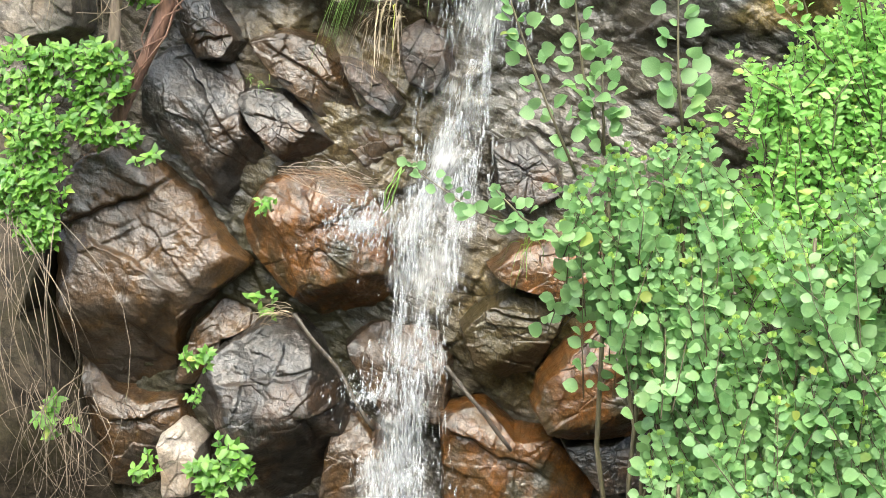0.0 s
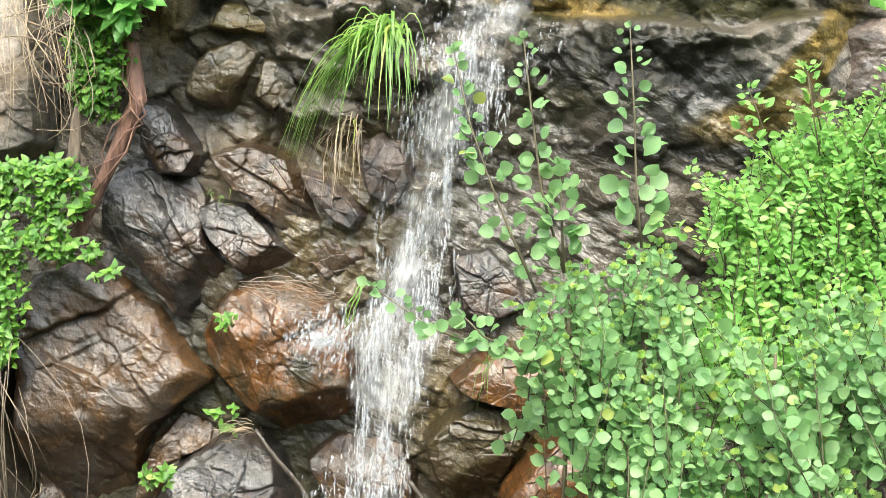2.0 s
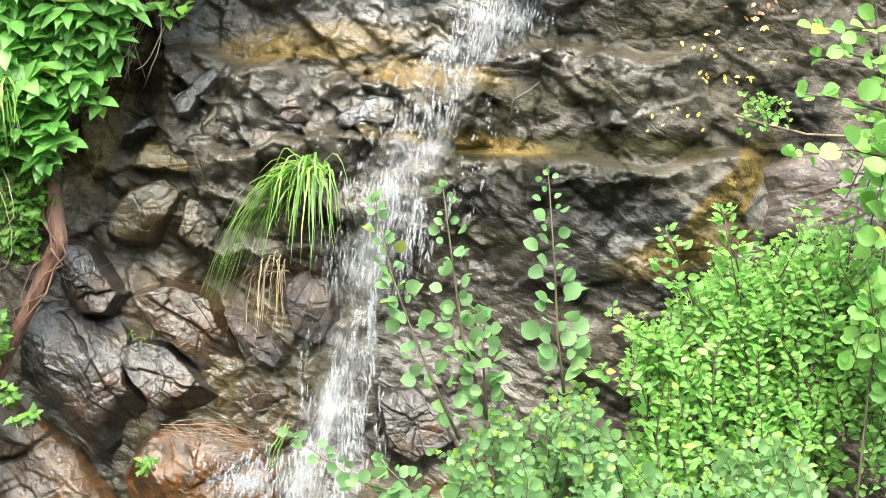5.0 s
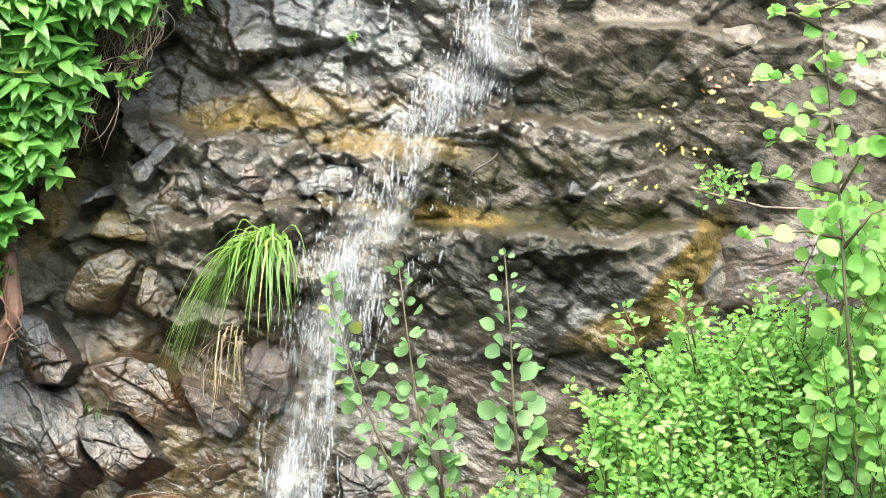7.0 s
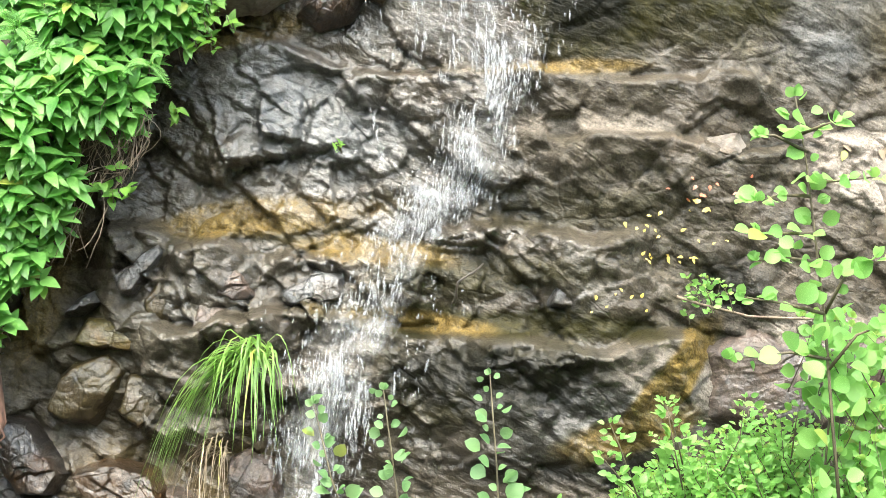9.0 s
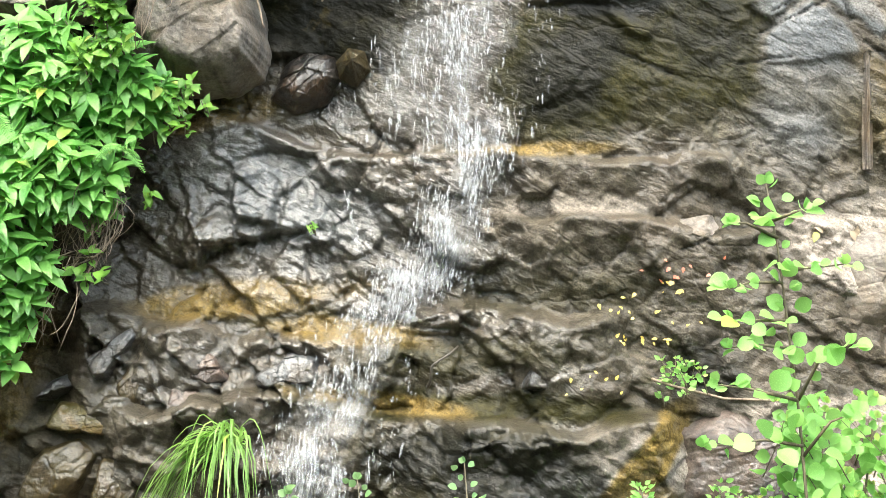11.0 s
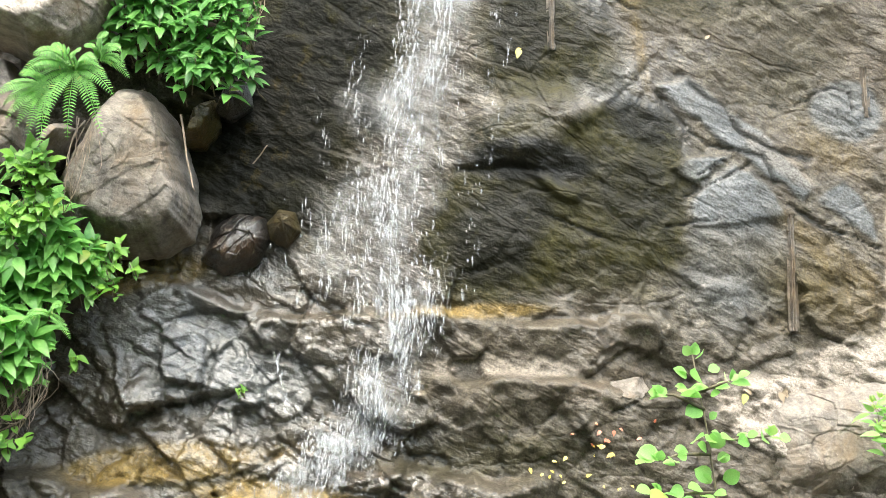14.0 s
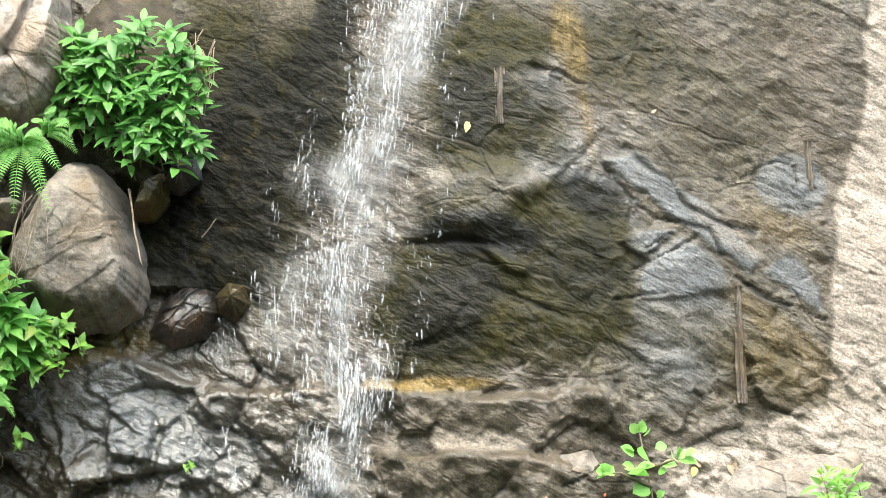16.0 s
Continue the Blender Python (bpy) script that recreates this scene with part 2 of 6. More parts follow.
def bark_material(name, dark, light, rough=0.75):
    n = Nodes(name)
    co = n.add("TexCoord").outputs["Object"]
    fibre = n.noise(n.stretch(co, 60, 60, 7), 1.0, 5, 0.6, 0.4)
    col = n.mix(n.ramp(fibre, 0.35, 0.65), dark, light)
    col = n.mix(n.ramp(n.noise(co, 9, 4), 0.5, 0.75), col, tuple(0.6 * c for c in light))
    n.bump((fibre, 0.7, 0.008))
    return n.set(Base_Color=col, Roughness=rough)


def water_material(name, cover, whiteness, most=0.75):
    """Clear film with white aerated threads along the flow."""
    n = Nodes(name)
    uv = n.add("TexCoord").outputs["UV"]
    threads = n.noise(n.stretch(uv, 30, 3.2, 1), 1.0, 8, 0.74, 1.2)
    beads = n.noise(n.stretch(uv, 85, 24, 1), 1.0, 6, 0.75, 0.8)
    gush = n.noise(n.stretch(uv, 7, 2.2, 1), 1.0, 4, 0.6, 0.8)
    mid = n.tree.nodes.new("ShaderNodeAttribute")
    mid.attribute_name = "body"
    mask = n.math("ADD", n.math("ADD", n.math("MULTIPLY", threads, 0.45), n.math("MULTIPLY", beads, 0.33)), n.math("ADD", n.math("MULTIPLY", gush, 0.22), n.math("MULTIPLY", mid.outputs["Fac"], 0.20)))
    mask = n.math("MULTIPLY", n.math("POWER", n.ramp(mask, 0.56 - cover, 0.86 - cover), 1.5), most)
    n.bump((threads, 0.6, 0.02), (beads, 0.5, 0.01))
    n.set(Base_Color=(whiteness, whiteness, whiteness), Roughness=0.3)
    n.bsdf.inputs["Transmission Weight"].default_value = 0.15
    n.bsdf.inputs["IOR"].default_value = 1.33
    clear = n.add("BsdfTransparent")
    both = n.add("MixShader", Fac=mask)
    n.tree.links.new(clear.outputs[0], both.inputs[1])
    n.tree.links.new(n.bsdf.outputs[0], both.inputs[2])
    n.tree.links.new(both.outputs[0], n.tree.nodes["Material Output"].inputs[0])
    return n.mat


FACE = face_material()
ROCK_BROWN = rock_material("brown_wet_rock", (0.0091, 0.0065, 0.0039), (0.0364, 0.0247, 0.0156), (0.0624, 0.0312, 0.0091), 0.75, 0.30, (0.0494, 0.039, 0.0299))
ROCK_RUST = rock_material("rusty_wet_rock", (0.00875, 0.005, 0.0025), (0.035, 0.02, 0.00875), (0.1, 0.03875, 0.00625), 0.85, 0.30, (0.0275, 0.0225, 0.01))
ROCK_DARK = rock_material("dark_wet_rock", (0.0065, 0.00598, 0.00546), (0.0312, 0.0273, 0.0234), (0.0468, 0.0234, 0.0091), 0.45, 0.3)
ROCK_SLATE = rock_material("slate_blue_rock", (0.0234, 0.0234, 0.0234), (0.078, 0.0793, 0.0806), (0.052, 0.039, 0.0247), 0.4, 0.32)
ROCK_OLIVE = rock_material("mossy_olive_rock", (0.0156, 0.013, 0.0052), (0.0754, 0.0611, 0.0247), (0.0546, 0.0442, 0.0104), 0.9, 0.36, (0.091, 0.0559, 0.0169), 0.8)
ROCK_OLIVE_DARK = rock_material("dark_olive_rock", (0.0078, 0.0065, 0.00325), (0.0442, 0.0351, 0.0156), (0.039, 0.0286, 0.0091), 0.8, 0.36, (0.039, 0.026, 0.0117), 0.8)
ROCK_PALE = rock_material("pale_dry_rock", (0.13, 0.112, 0.094), (0.29, 0.255, 0.22), (0.17, 0.125, 0.085), 0.5, 0.5, None, 0.15)
ROCK_GREY = rock_material("grey_dry_boulder", (0.085, 0.075, 0.064), (0.19, 0.168, 0.143), (0.14, 0.105, 0.07), 0.5, 0.5, None, 0.0)
ROCK_PINK = rock_material("pinkish_wet_rock", (0.024, 0.018, 0.014), (0.088, 0.066, 0.054), (0.085, 0.057, 0.042), 0.6, 0.4, (0.048, 0.044, 0.041), 0.9)
SOIL = rock_material("dark_soil", (0.012, 0.0095, 0.0065), (0.052, 0.041, 0.028), (0.035, 0.03, 0.014), 0.6, 0.6, None, 0.0)
LEAF_ROUND = leaf_material("round_leaf_green", (0.11, 0.23, 0.085), (0.225, 0.37, 0.15), 0.45, 0.55)
LEAF_SMALL = leaf_material("small_leaf_green", (0.12, 0.29, 0.055), (0.27, 0.48, 0.13))
LEAF_TIP = leaf_material("young_leaf_green", (0.22, 0.38, 0.09), (0.40, 0.52, 0.15), 0.45, 0.55)
LEAF_LANCE = leaf_material("lance_leaf_green", (0.07, 0.21, 0.04), (0.185, 0.39, 0.09), 0.4)
LEAF_DARK = leaf_material("deep_green_leaf", (0.04, 0.13, 0.028), (0.12, 0.29, 0.06), 0.4)
LEAF_COVER = leaf_material("ground_leaf_green", (0.04, 0.125, 0.018), (0.16, 0.32, 0.045), 0.45)
LEAF_FERN = leaf_material("fern_green", (0.06, 0.2, 0.025), (0.16, 0.37, 0.06))
GRASS = leaf_material("grass_green", (0.06, 0.14, 0.018), (0.25, 0.41, 0.10), 0.4)
STRAW = leaf_material("dry_straw", (0.11, 0.082, 0.052), (0.30, 0.235, 0.155), 0.7, 0.05)
LEAF_YELLOW = leaf_material("fallen_yellow_leaf", (0.3, 0.22, 0.04), (0.55, 0.42, 0.08), 0.4, 0.15)
LEAF_RED = leaf_material("fallen_red_leaf", (0.26, 0.06, 0.03), (0.4, 0.13, 0.06), 0.4, 0.15)
BRANCH = bark_material("wet_dead_wood", (0.018, 0.014, 0.010), (0.06, 0.047, 0.034), 0.45)
STALK = bark_material("dead_stalk", (0.055, 0.042, 0.028), (0.17, 0.132, 0.09))
STEM = bark_material("stem_bark", (0.05, 0.042, 0.022), (0.12, 0.10, 0.055))
ROOT = bark_material("red_brown_root", (0.06, 0.03, 0.02), (0.20, 0.105, 0.07))
VINE = bark_material("dry_vine", (0.08, 0.058, 0.04), (0.23, 0.175, 0.125))
WATER_THICK = water_material("white_water", 0.115, 0.68, 0.97)
WATER_FINE = water_material("fine_veil", 0.055, 0.52, 0.45)
WATER_THIN = water_material("water_veil", 0.055, 0.58, 0.68)


def drop_material():
    n = Nodes("water_drops")
    n.set(Base_Color=(0.58, 0.60, 0.62), Roughness=0.25)
    own = n.add("NewGeometry").outputs["Random Per Island"]
    both = n.add("MixShader", Fac=n.ramp(own, -0.15, 3.4))
    n.tree.links.new(n.add("BsdfTransparent").outputs[0], both.inputs[1])
    n.tree.links.new(n.bsdf.outputs[0], both.inputs[2])
    n.tree.links.new(both.outputs[0], n.tree.nodes["Material Output"].inputs[0])
    return n.mat


DROPS = drop_material()


# ---- mesh helpers ----
def link_mesh(name, verts, faces, material, parent=None, label="", flat=False, kind=""):
    me = bpy.data.meshes.new(name)
    me.from_pydata(np.asarray(verts, float).tolist(), [], faces if isinstance(faces, list) else faces.tolist())
    me.materials.append(material)
    if not flat:
        me.polygons.foreach_set("use_smooth", [True] * len(me.polygons))
    ob = new(name, me)
    if parent:
        ob.parent, ob.matrix_parent_inverse = parent, parent.matrix_basis.inverted()
    return tagged(ob, label, kind=kind)


def thing(name, place, label, category, group=""):
    ob = new(name)
    ob.matrix_basis = Matrix.Translation(place)
    return tagged(ob, label, category, group)


class Heap:
    """Vertices and faces gathered for one mesh."""

    def __init__(self):
        self.v, self.f, self.n = [], [], 0

    def add(self, verts, faces):
        self.v.append(np.asarray(verts, float))
        self.f += [tuple(i + self.n for i in face) for face in faces]
        self.n += len(verts)

    def tube(self, points, r0, r1, sides=5):
        points = [Vector(p) for p in points]
        rings = []
        for k, p in enumerate(points):
            way = (points[min(k + 1, len(points) - 1)] - points[max(k - 1, 0)]).normalized()
            side = way.cross(Vector((0.31, 0.9, 0.2))).normalized()
            other = way.cross(side)
            r = r0 + (r1 - r0) * k / (len(points) - 1)
            rings += [p + r * (math.cos(2 * math.pi * a / sides) * side + math.sin(2 * math.pi * a / sides) * other) for a in range(sides)]
        faces = [(k * sides + a, k * sides + (a + 1) % sides, (k + 1) * sides + (a + 1) % sides, (k + 1) * sides + a) for k in range(len(points) - 1) for a in range(sides)]
        faces += [tuple(range(sides))[::-1], tuple((len(points) - 1) * sides + a for a in range(sides))]
        self.add([tuple(v) for v in rings], faces)

    def done(self, name, material, parent=None, label="", kind=""):
        return link_mesh(name, np.concatenate(self.v), self.f, material, parent, label, kind=kind)


# ---- the rock face ----
def base_y(x):
    return 5.45 - 0.29 * smooth((x + 0.5) / 1.3)


def lip(x, z, nodes, out, band, reach=0.35):
    """A ledge: the rock below the line stands out and falls back again further down."""
    xs, zs = nodes[0::2], nodes[1::2]
    edge = np.interp(x, xs, zs) + 0.07 * fbm(x, z * 0.3, 3.5, 5, 61)
    out = out * (1 + 0.9 * fbm(x, z, 5.0, 4, 62))
    below = edge - z
    ends = smooth((x - xs[0]) / 0.2 + 0.5) * smooth((xs[-1] - x) / 0.2 + 0.5)
    return out * ends * smooth(below / band + 0.5) * np.exp(-np.clip(below, 0, None) / reach)


def plate(x, z, corners, rise):
    """A slab left standing on the face: higher along its upper edge, broken off at the rim."""
    px, pz = corners[0::2], corners[1::2]
    inside = np.full(np.shape(x), 9.0)
    area = sum(px[k - 1] * pz[k] - px[k] * pz[k - 1] for k in range(len(px)))
    for k in range(len(px)):
        ex, ez = px[k] - px[k - 1], pz[k] - pz[k - 1]
        d = ((x - px[k - 1]) * -ez + (z - pz[k - 1]) * ex) / math.hypot(ex, ez) * (1 if area > 0 else -1)
        inside = np.minimum(inside, d)
    return rise * smooth((inside + 0.03 * fbm(x, z, 9, 3, 66)) / 0.022)


PLATES = [
    ((1.23, 4.42, 1.38, 4.48, 1.65, 4.26, 1.88, 4.04, 1.81, 3.95, 1.57, 4.15), 0.0084),
    ((1.86, 3.99, 1.98, 4.07, 2.10, 3.94, 2.10, 3.82, 1.94, 3.92), 0.0072),
    ((1.36, 3.98, 1.55, 4.15, 1.72, 4.01, 1.75, 3.91, 1.37, 3.87), 0.0108),
    ((1.30, 4.10, 1.42, 4.16, 1.59, 4.17, 1.39, 4.02), 0.021),
    ((0.77, 4.06, 0.80, 4.13, 0.95, 4.02, 0.98, 3.92, 0.81, 4.01), 0.024),
    ((-0.41, 3.49, -0.26, 3.57, -0.15, 3.39, -0.28, 3.20, -0.45, 3.25), 0.021),
    ((-0.67, 3.49, -0.57, 3.60, -0.44, 3.55, -0.48, 3.31, -0.63, 3.32), 0.018),
    ((-0.86, 3.23, -0.69, 3.38, -0.50, 3.27, -0.56, 3.14, -0.79, 3.14), 0.018)]


def relief(x, z):
    """How far the rock stands out of its base plane, towards the open side."""
    plain = smooth((x + 0.42) / 0.25) * smooth((z - 3.58) / 0.2)
    rough = (1 - 0.72 * plain) * 0.20 + 0.50 * blob(x, z, -0.69, 2.98, 1.4, 1.15, 0, 0.9)
    slabs = [plate(x, z, corners, 1.0) for corners, rise in PLATES]
    quiet = 1 - 0.8 * np.maximum.reduce(slabs[:5])
    out = 0.07 * blob(x, z, -1.0, 2.52, 0.55, 0.40, 0, 0.8) + 0.05 * blob(x, z, -0.9, 1.2, 1.3, 1.0, 0, 0.8) + 0.09 * fbm(x, z, 0.9, 3, 5) + (0.02 - 0.008 * plain) * fbm(x, z, 3.2, 3, 8)
    out = out + quiet * rough * (0.14 * facets(x, z, 0.32, 1.5, -32, 11, 1.5) + 0.08 * facets(x, z, 0.14, 1.4, -52, 23, 1.7) + 0.02 * facets(x, z, 0.06, 1.5, 20, 27, 1.8))
    layered = smooth(0.5 + 2.4 * fbm(x, z, 1.3, 3, 48))
    layered = layered * (1 - 0.72 * plain)
    out = out + quiet * layered * (0.034 * facets(x, z, 0.30, 2.4, -26, 37, 1.6) + 0.022 * facets(x, z, 0.10, 2.0, -40, 41, 1.5))
    out = out + quiet * (0.008 - 0.003 * plain) * facets(x, z, 0.04, 1.6, -20, 43, 1.6) + 0.0045 * fbm(x * 0.8 + z * 0.5, z * 1.5 + x * 0.6, 14, 4, 44) + 0.002 * fbm(x, z, 45, 2, 45)
    for (corners, rise), mask in zip(PLATES, slabs):
        out = out + rise * mask
    out = out + lip(x, z, (-1.02, 2.61, -0.54, 2.69, -0.10, 2.61, 0.32, 2.56, 0.73, 2.56, 0.99, 2.60), 0.15, 0.055)
    out = out + lip(x, z, (-1.24, 2.96, -0.91, 2.97, -0.58, 2.91, -0.21, 2.87, 0.07, 2.96, 0.36, 2.99, 0.79, 2.94), 0.13, 0.075)
    out = out + lip(x, z, (-0.76, 3.75, -0.22, 3.61, 0.38, 3.58, 0.73, 3.54, 1.22, 3.54), 0.08, 0.06, 0.25)
    out = out + lip(x, z, (0.42, 3.33, 0.85, 3.32, 1.14, 3.26, 1.67, 3.28), 0.09, 0.06, 0.2)
    out = out + 0.055 * blob(x, z, 0.73, 4.25, 0.30, 0.18, 8, 0.9) * smooth((z - 4.10) / 0.03 + 0.5)
    return out


CRACK_AND_SHADE_LINES = [
    ((1.34, 4.47, 1.42, 4.41, 1.53, 4.35, 1.56, 4.26, 1.69, 4.18, 1.84, 4.14), 0.014),
    ((1.25, 4.41, 1.31, 4.33, 1.37, 4.25, 1.45, 4.19, 1.55, 4.18, 1.66, 4.14, 1.70, 4.05), 0.012),
    ((1.36, 3.99, 1.48, 4.06, 1.60, 4.12), 0.010),
    ((1.40, 4.07, 1.50, 4.14), 0.009),
    ((1.28, 3.87, 1.46, 3.90), 0.009),
    ((1.75, 3.97, 1.88, 3.88, 1.99, 3.86, 2.10, 3.81), 0.008),
    ((1.81, 4.37, 1.96, 4.43, 2.03, 4.41, 2.04, 4.35), 0.007),
    ((1.00, 4.80, 1.10, 4.76, 1.19, 4.72), 0.012),
    # Shadow lip under the bulge, running on as a crack: groove and near-black colour.
    ((0.50, 4.11, 0.76, 4.10, 0.85, 4.06, 0.93, 4.01), 0.014),
    ((0.77, 3.94, 0.92, 3.90, 1.02, 3.84), 0.008),
    ((1.04, 3.18, 1.23, 3.28, 1.46, 3.26), 0.009),
    ((-0.09, 3.68, 0.09, 3.54, 0.19, 3.50), 0.010)]


def groove(x, z, nodes, width):
    """1 in the bottom of an open crack along a line of points, 0 away from it."""
    x, z = x + 0.022 * fbm(x, z, 11, 3, 53), z + 0.022 * fbm(x, z, 11, 3, 54)
    far = np.full(np.shape(x), 9.0)
    for k in range(0, len(nodes) - 2, 2):
        ax, az, ex, ez = nodes[k], nodes[k + 1], nodes[k + 2] - nodes[k], nodes[k + 3] - nodes[k + 1]
        t = np.clip(((x - ax) * ex + (z - az) * ez) / (ex * ex + ez * ez), 0, 1)
        far = np.minimum(far, np.hypot(x - ax - t * ex, z - az - t * ez))
    return np.exp(-(far / (width * (0.75 + 1.1 * fbm(x, z, 5, 2, 56)))) ** 2)


def wall_y(x, z):
    x, z = np.asarray(x, float), np.asarray(z, float)
    return base_y(x) - relief(x, z)


def at_wall(x, z, off=0.0):
    return float(wall_y(np.array([x]), np.array([z]))[0]) - off


def face_lines(low, high, fine_low, fine_high, step):
    """Grid lines, fine where the place is looked at and coarse outside."""
    left = fine_low - np.cumsum(step * 1.16 ** np.arange(60))
    right = fine_high + np.cumsum(step * 1.16 ** np.arange(60))
    return np.concatenate([left[left > low][::-1], np.arange(fine_low, fine_high, step), right[right < high]])


xs, zs = face_lines(-9, 9, -2.55, 2.75, 0.0086), face_lines(-0.4, 8.5, 0.1, 5.35, 0.0086)
gx, gz = np.meshgrid(xs, zs)
opened = np.maximum.reduce([groove(gx, gz, nodes, width) for nodes, width in CRACK_AND_SHADE_LINES])
gy = wall_y(gx, gz) + 0.015 * opened
rows_n, cols_n = gx.shape
corner = (np.arange(rows_n - 1)[:, None] * cols_n + np.arange(cols_n - 1)).ravel()
quads = np.stack([corner, corner + 1, corner + cols_n + 1, corner + cols_n], 1)
rock_face = link_mesh("rock_face", np.stack([gx, gy, gz], -1).reshape(-1, 3), quads, FACE)
tagged(rock_face, "dark wet layered rock face with stepped ledges and rust stains", "rock face", kind="structure")

rust = np.maximum.reduce([
    blob(gx, gz, -0.58, 3.03, 0.52, 0.07, 4, 0.6, 71), blob(gx, gz, -0.23, 2.90, 0.42, 0.06, -6, 0.6, 72),
    blob(gx, gz, -0.14, 2.65, 0.42, 0.04, -8, 0.6, 73), blob(gx, gz, 0.92, 2.44, 0.075, 0.30, -38, 0.3, 74),
    blob(gx, gz, 0.71, 2.22, 0.26, 0.07, 18, 0.6, 75), 0.6 * blob(gx, gz, 1.14, 4.88, 0.07, 0.16, 8, 0.8, 76), 0.45 * blob(gx, gz, 1.20, 4.56, 0.035, 0.26, 8, 0.8, 70), 0.3 * blob(gx, gz, 1.93, 3.75, 0.34, 0.06, -38, 0.7, 69), 0.3 * blob(gx, gz, 1.98, 4.16, 0.2, 0.12, -30, 0.8, 68),
    blob(gx, gz, 0.55, 3.57, 0.36, 0.035, 0, 0.6, 77), 0.22 * blob(gx, gz, 1.86, 3.66, 0.5, 0.14, -20, 0.8, 78),
    0.8 * blob(gx, gz, -0.71, 3.75, 0.3, 0.06, 10, 0.6, 79), 0.8 * blob(gx, gz, -1.46, 2.73, 0.13, 0.3, -20, 0.7, 80),
    0.6 * blob(gx, gz, -0.93, 1.78, 0.6, 0.5, 0, 0.9, 82),
    0.9 * blob(gx, gz, -0.11, 1.01, 0.5, 0.5, 0, 0.7, 83), 0.35 * blob(gx, gz, -0.24, 4.29, 0.14, 0.4, -20, 0.8, 84)])
moss_and_shade = np.maximum.reduce([
    blob(gx, gz, 0.66, 3.86, 0.30, 0.28, 0, 0.4, 91), blob(gx, gz, 1.12, 3.98, 0.27, 0.32, -15, 0.4, 92), 0.8 * blob(gx, gz, 1.00, 3.75, 0.30, 0.14, -15, 0.6, 90),
    blob(gx, gz, 0.81, 4.56, 0.34, 0.34, 0, 0.7, 93), 0.8 * blob(gx, gz, 0.75, 4.23, 0.3, 0.14, 0, 0.7, 89), blob(gx, gz, 0.86, 4.90, 0.34, 0.2, 0, 0.6, 88),
    0.75 * blob(gx, gz, 1.36, 4.86, 0.5, 0.28, 0, 0.9, 86), 0.4 * blob(gx, gz, 1.76, 4.62, 0.4, 0.3, 0, 0.9, 107), 0.55 * blob(gx, gz, 1.83, 3.66, 0.3, 0.2, -30, 0.8, 85), blob(gx, gz, -0.13, 4.51, 0.46, 0.7, -22, 0.5, 94),
    0.4 * blob(gx, gz, -1.35, 2.47, 0.5, 0.34, 0, 0.9, 95), blob(gx, gz, 0.37, 2.62, 0.75, 0.07, -2, 0.6, 96), 0.85 * blob(gx, gz, 0.20, 2.42, 0.5, 0.2, 0, 0.8, 87),
    # Last patch: shade in the gaps behind the boulders, put into the colour.
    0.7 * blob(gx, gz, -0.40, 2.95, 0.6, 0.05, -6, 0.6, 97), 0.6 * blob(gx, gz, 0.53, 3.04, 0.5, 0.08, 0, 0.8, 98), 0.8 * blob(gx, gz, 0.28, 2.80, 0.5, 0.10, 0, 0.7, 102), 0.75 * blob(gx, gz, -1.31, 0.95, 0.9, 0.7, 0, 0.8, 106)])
# Near-black colour patches; those in the gully also hold the recess's shade.
black_and_shade = np.maximum.reduce([
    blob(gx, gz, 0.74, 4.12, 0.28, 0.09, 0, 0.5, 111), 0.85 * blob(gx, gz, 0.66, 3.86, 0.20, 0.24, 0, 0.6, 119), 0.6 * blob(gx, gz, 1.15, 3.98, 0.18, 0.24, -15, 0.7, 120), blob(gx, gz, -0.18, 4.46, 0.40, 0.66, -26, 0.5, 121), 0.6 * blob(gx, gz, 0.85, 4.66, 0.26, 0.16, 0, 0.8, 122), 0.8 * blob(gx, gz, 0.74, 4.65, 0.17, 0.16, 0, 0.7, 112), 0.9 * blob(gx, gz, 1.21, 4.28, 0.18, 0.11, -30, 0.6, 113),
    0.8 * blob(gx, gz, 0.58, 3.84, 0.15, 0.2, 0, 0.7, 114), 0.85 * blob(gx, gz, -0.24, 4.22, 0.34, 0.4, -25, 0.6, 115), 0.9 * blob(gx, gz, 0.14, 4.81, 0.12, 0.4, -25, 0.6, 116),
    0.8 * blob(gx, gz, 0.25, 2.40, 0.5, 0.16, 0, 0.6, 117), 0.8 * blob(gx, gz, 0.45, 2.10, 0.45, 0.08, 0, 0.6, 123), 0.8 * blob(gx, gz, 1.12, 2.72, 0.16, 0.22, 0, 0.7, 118)])
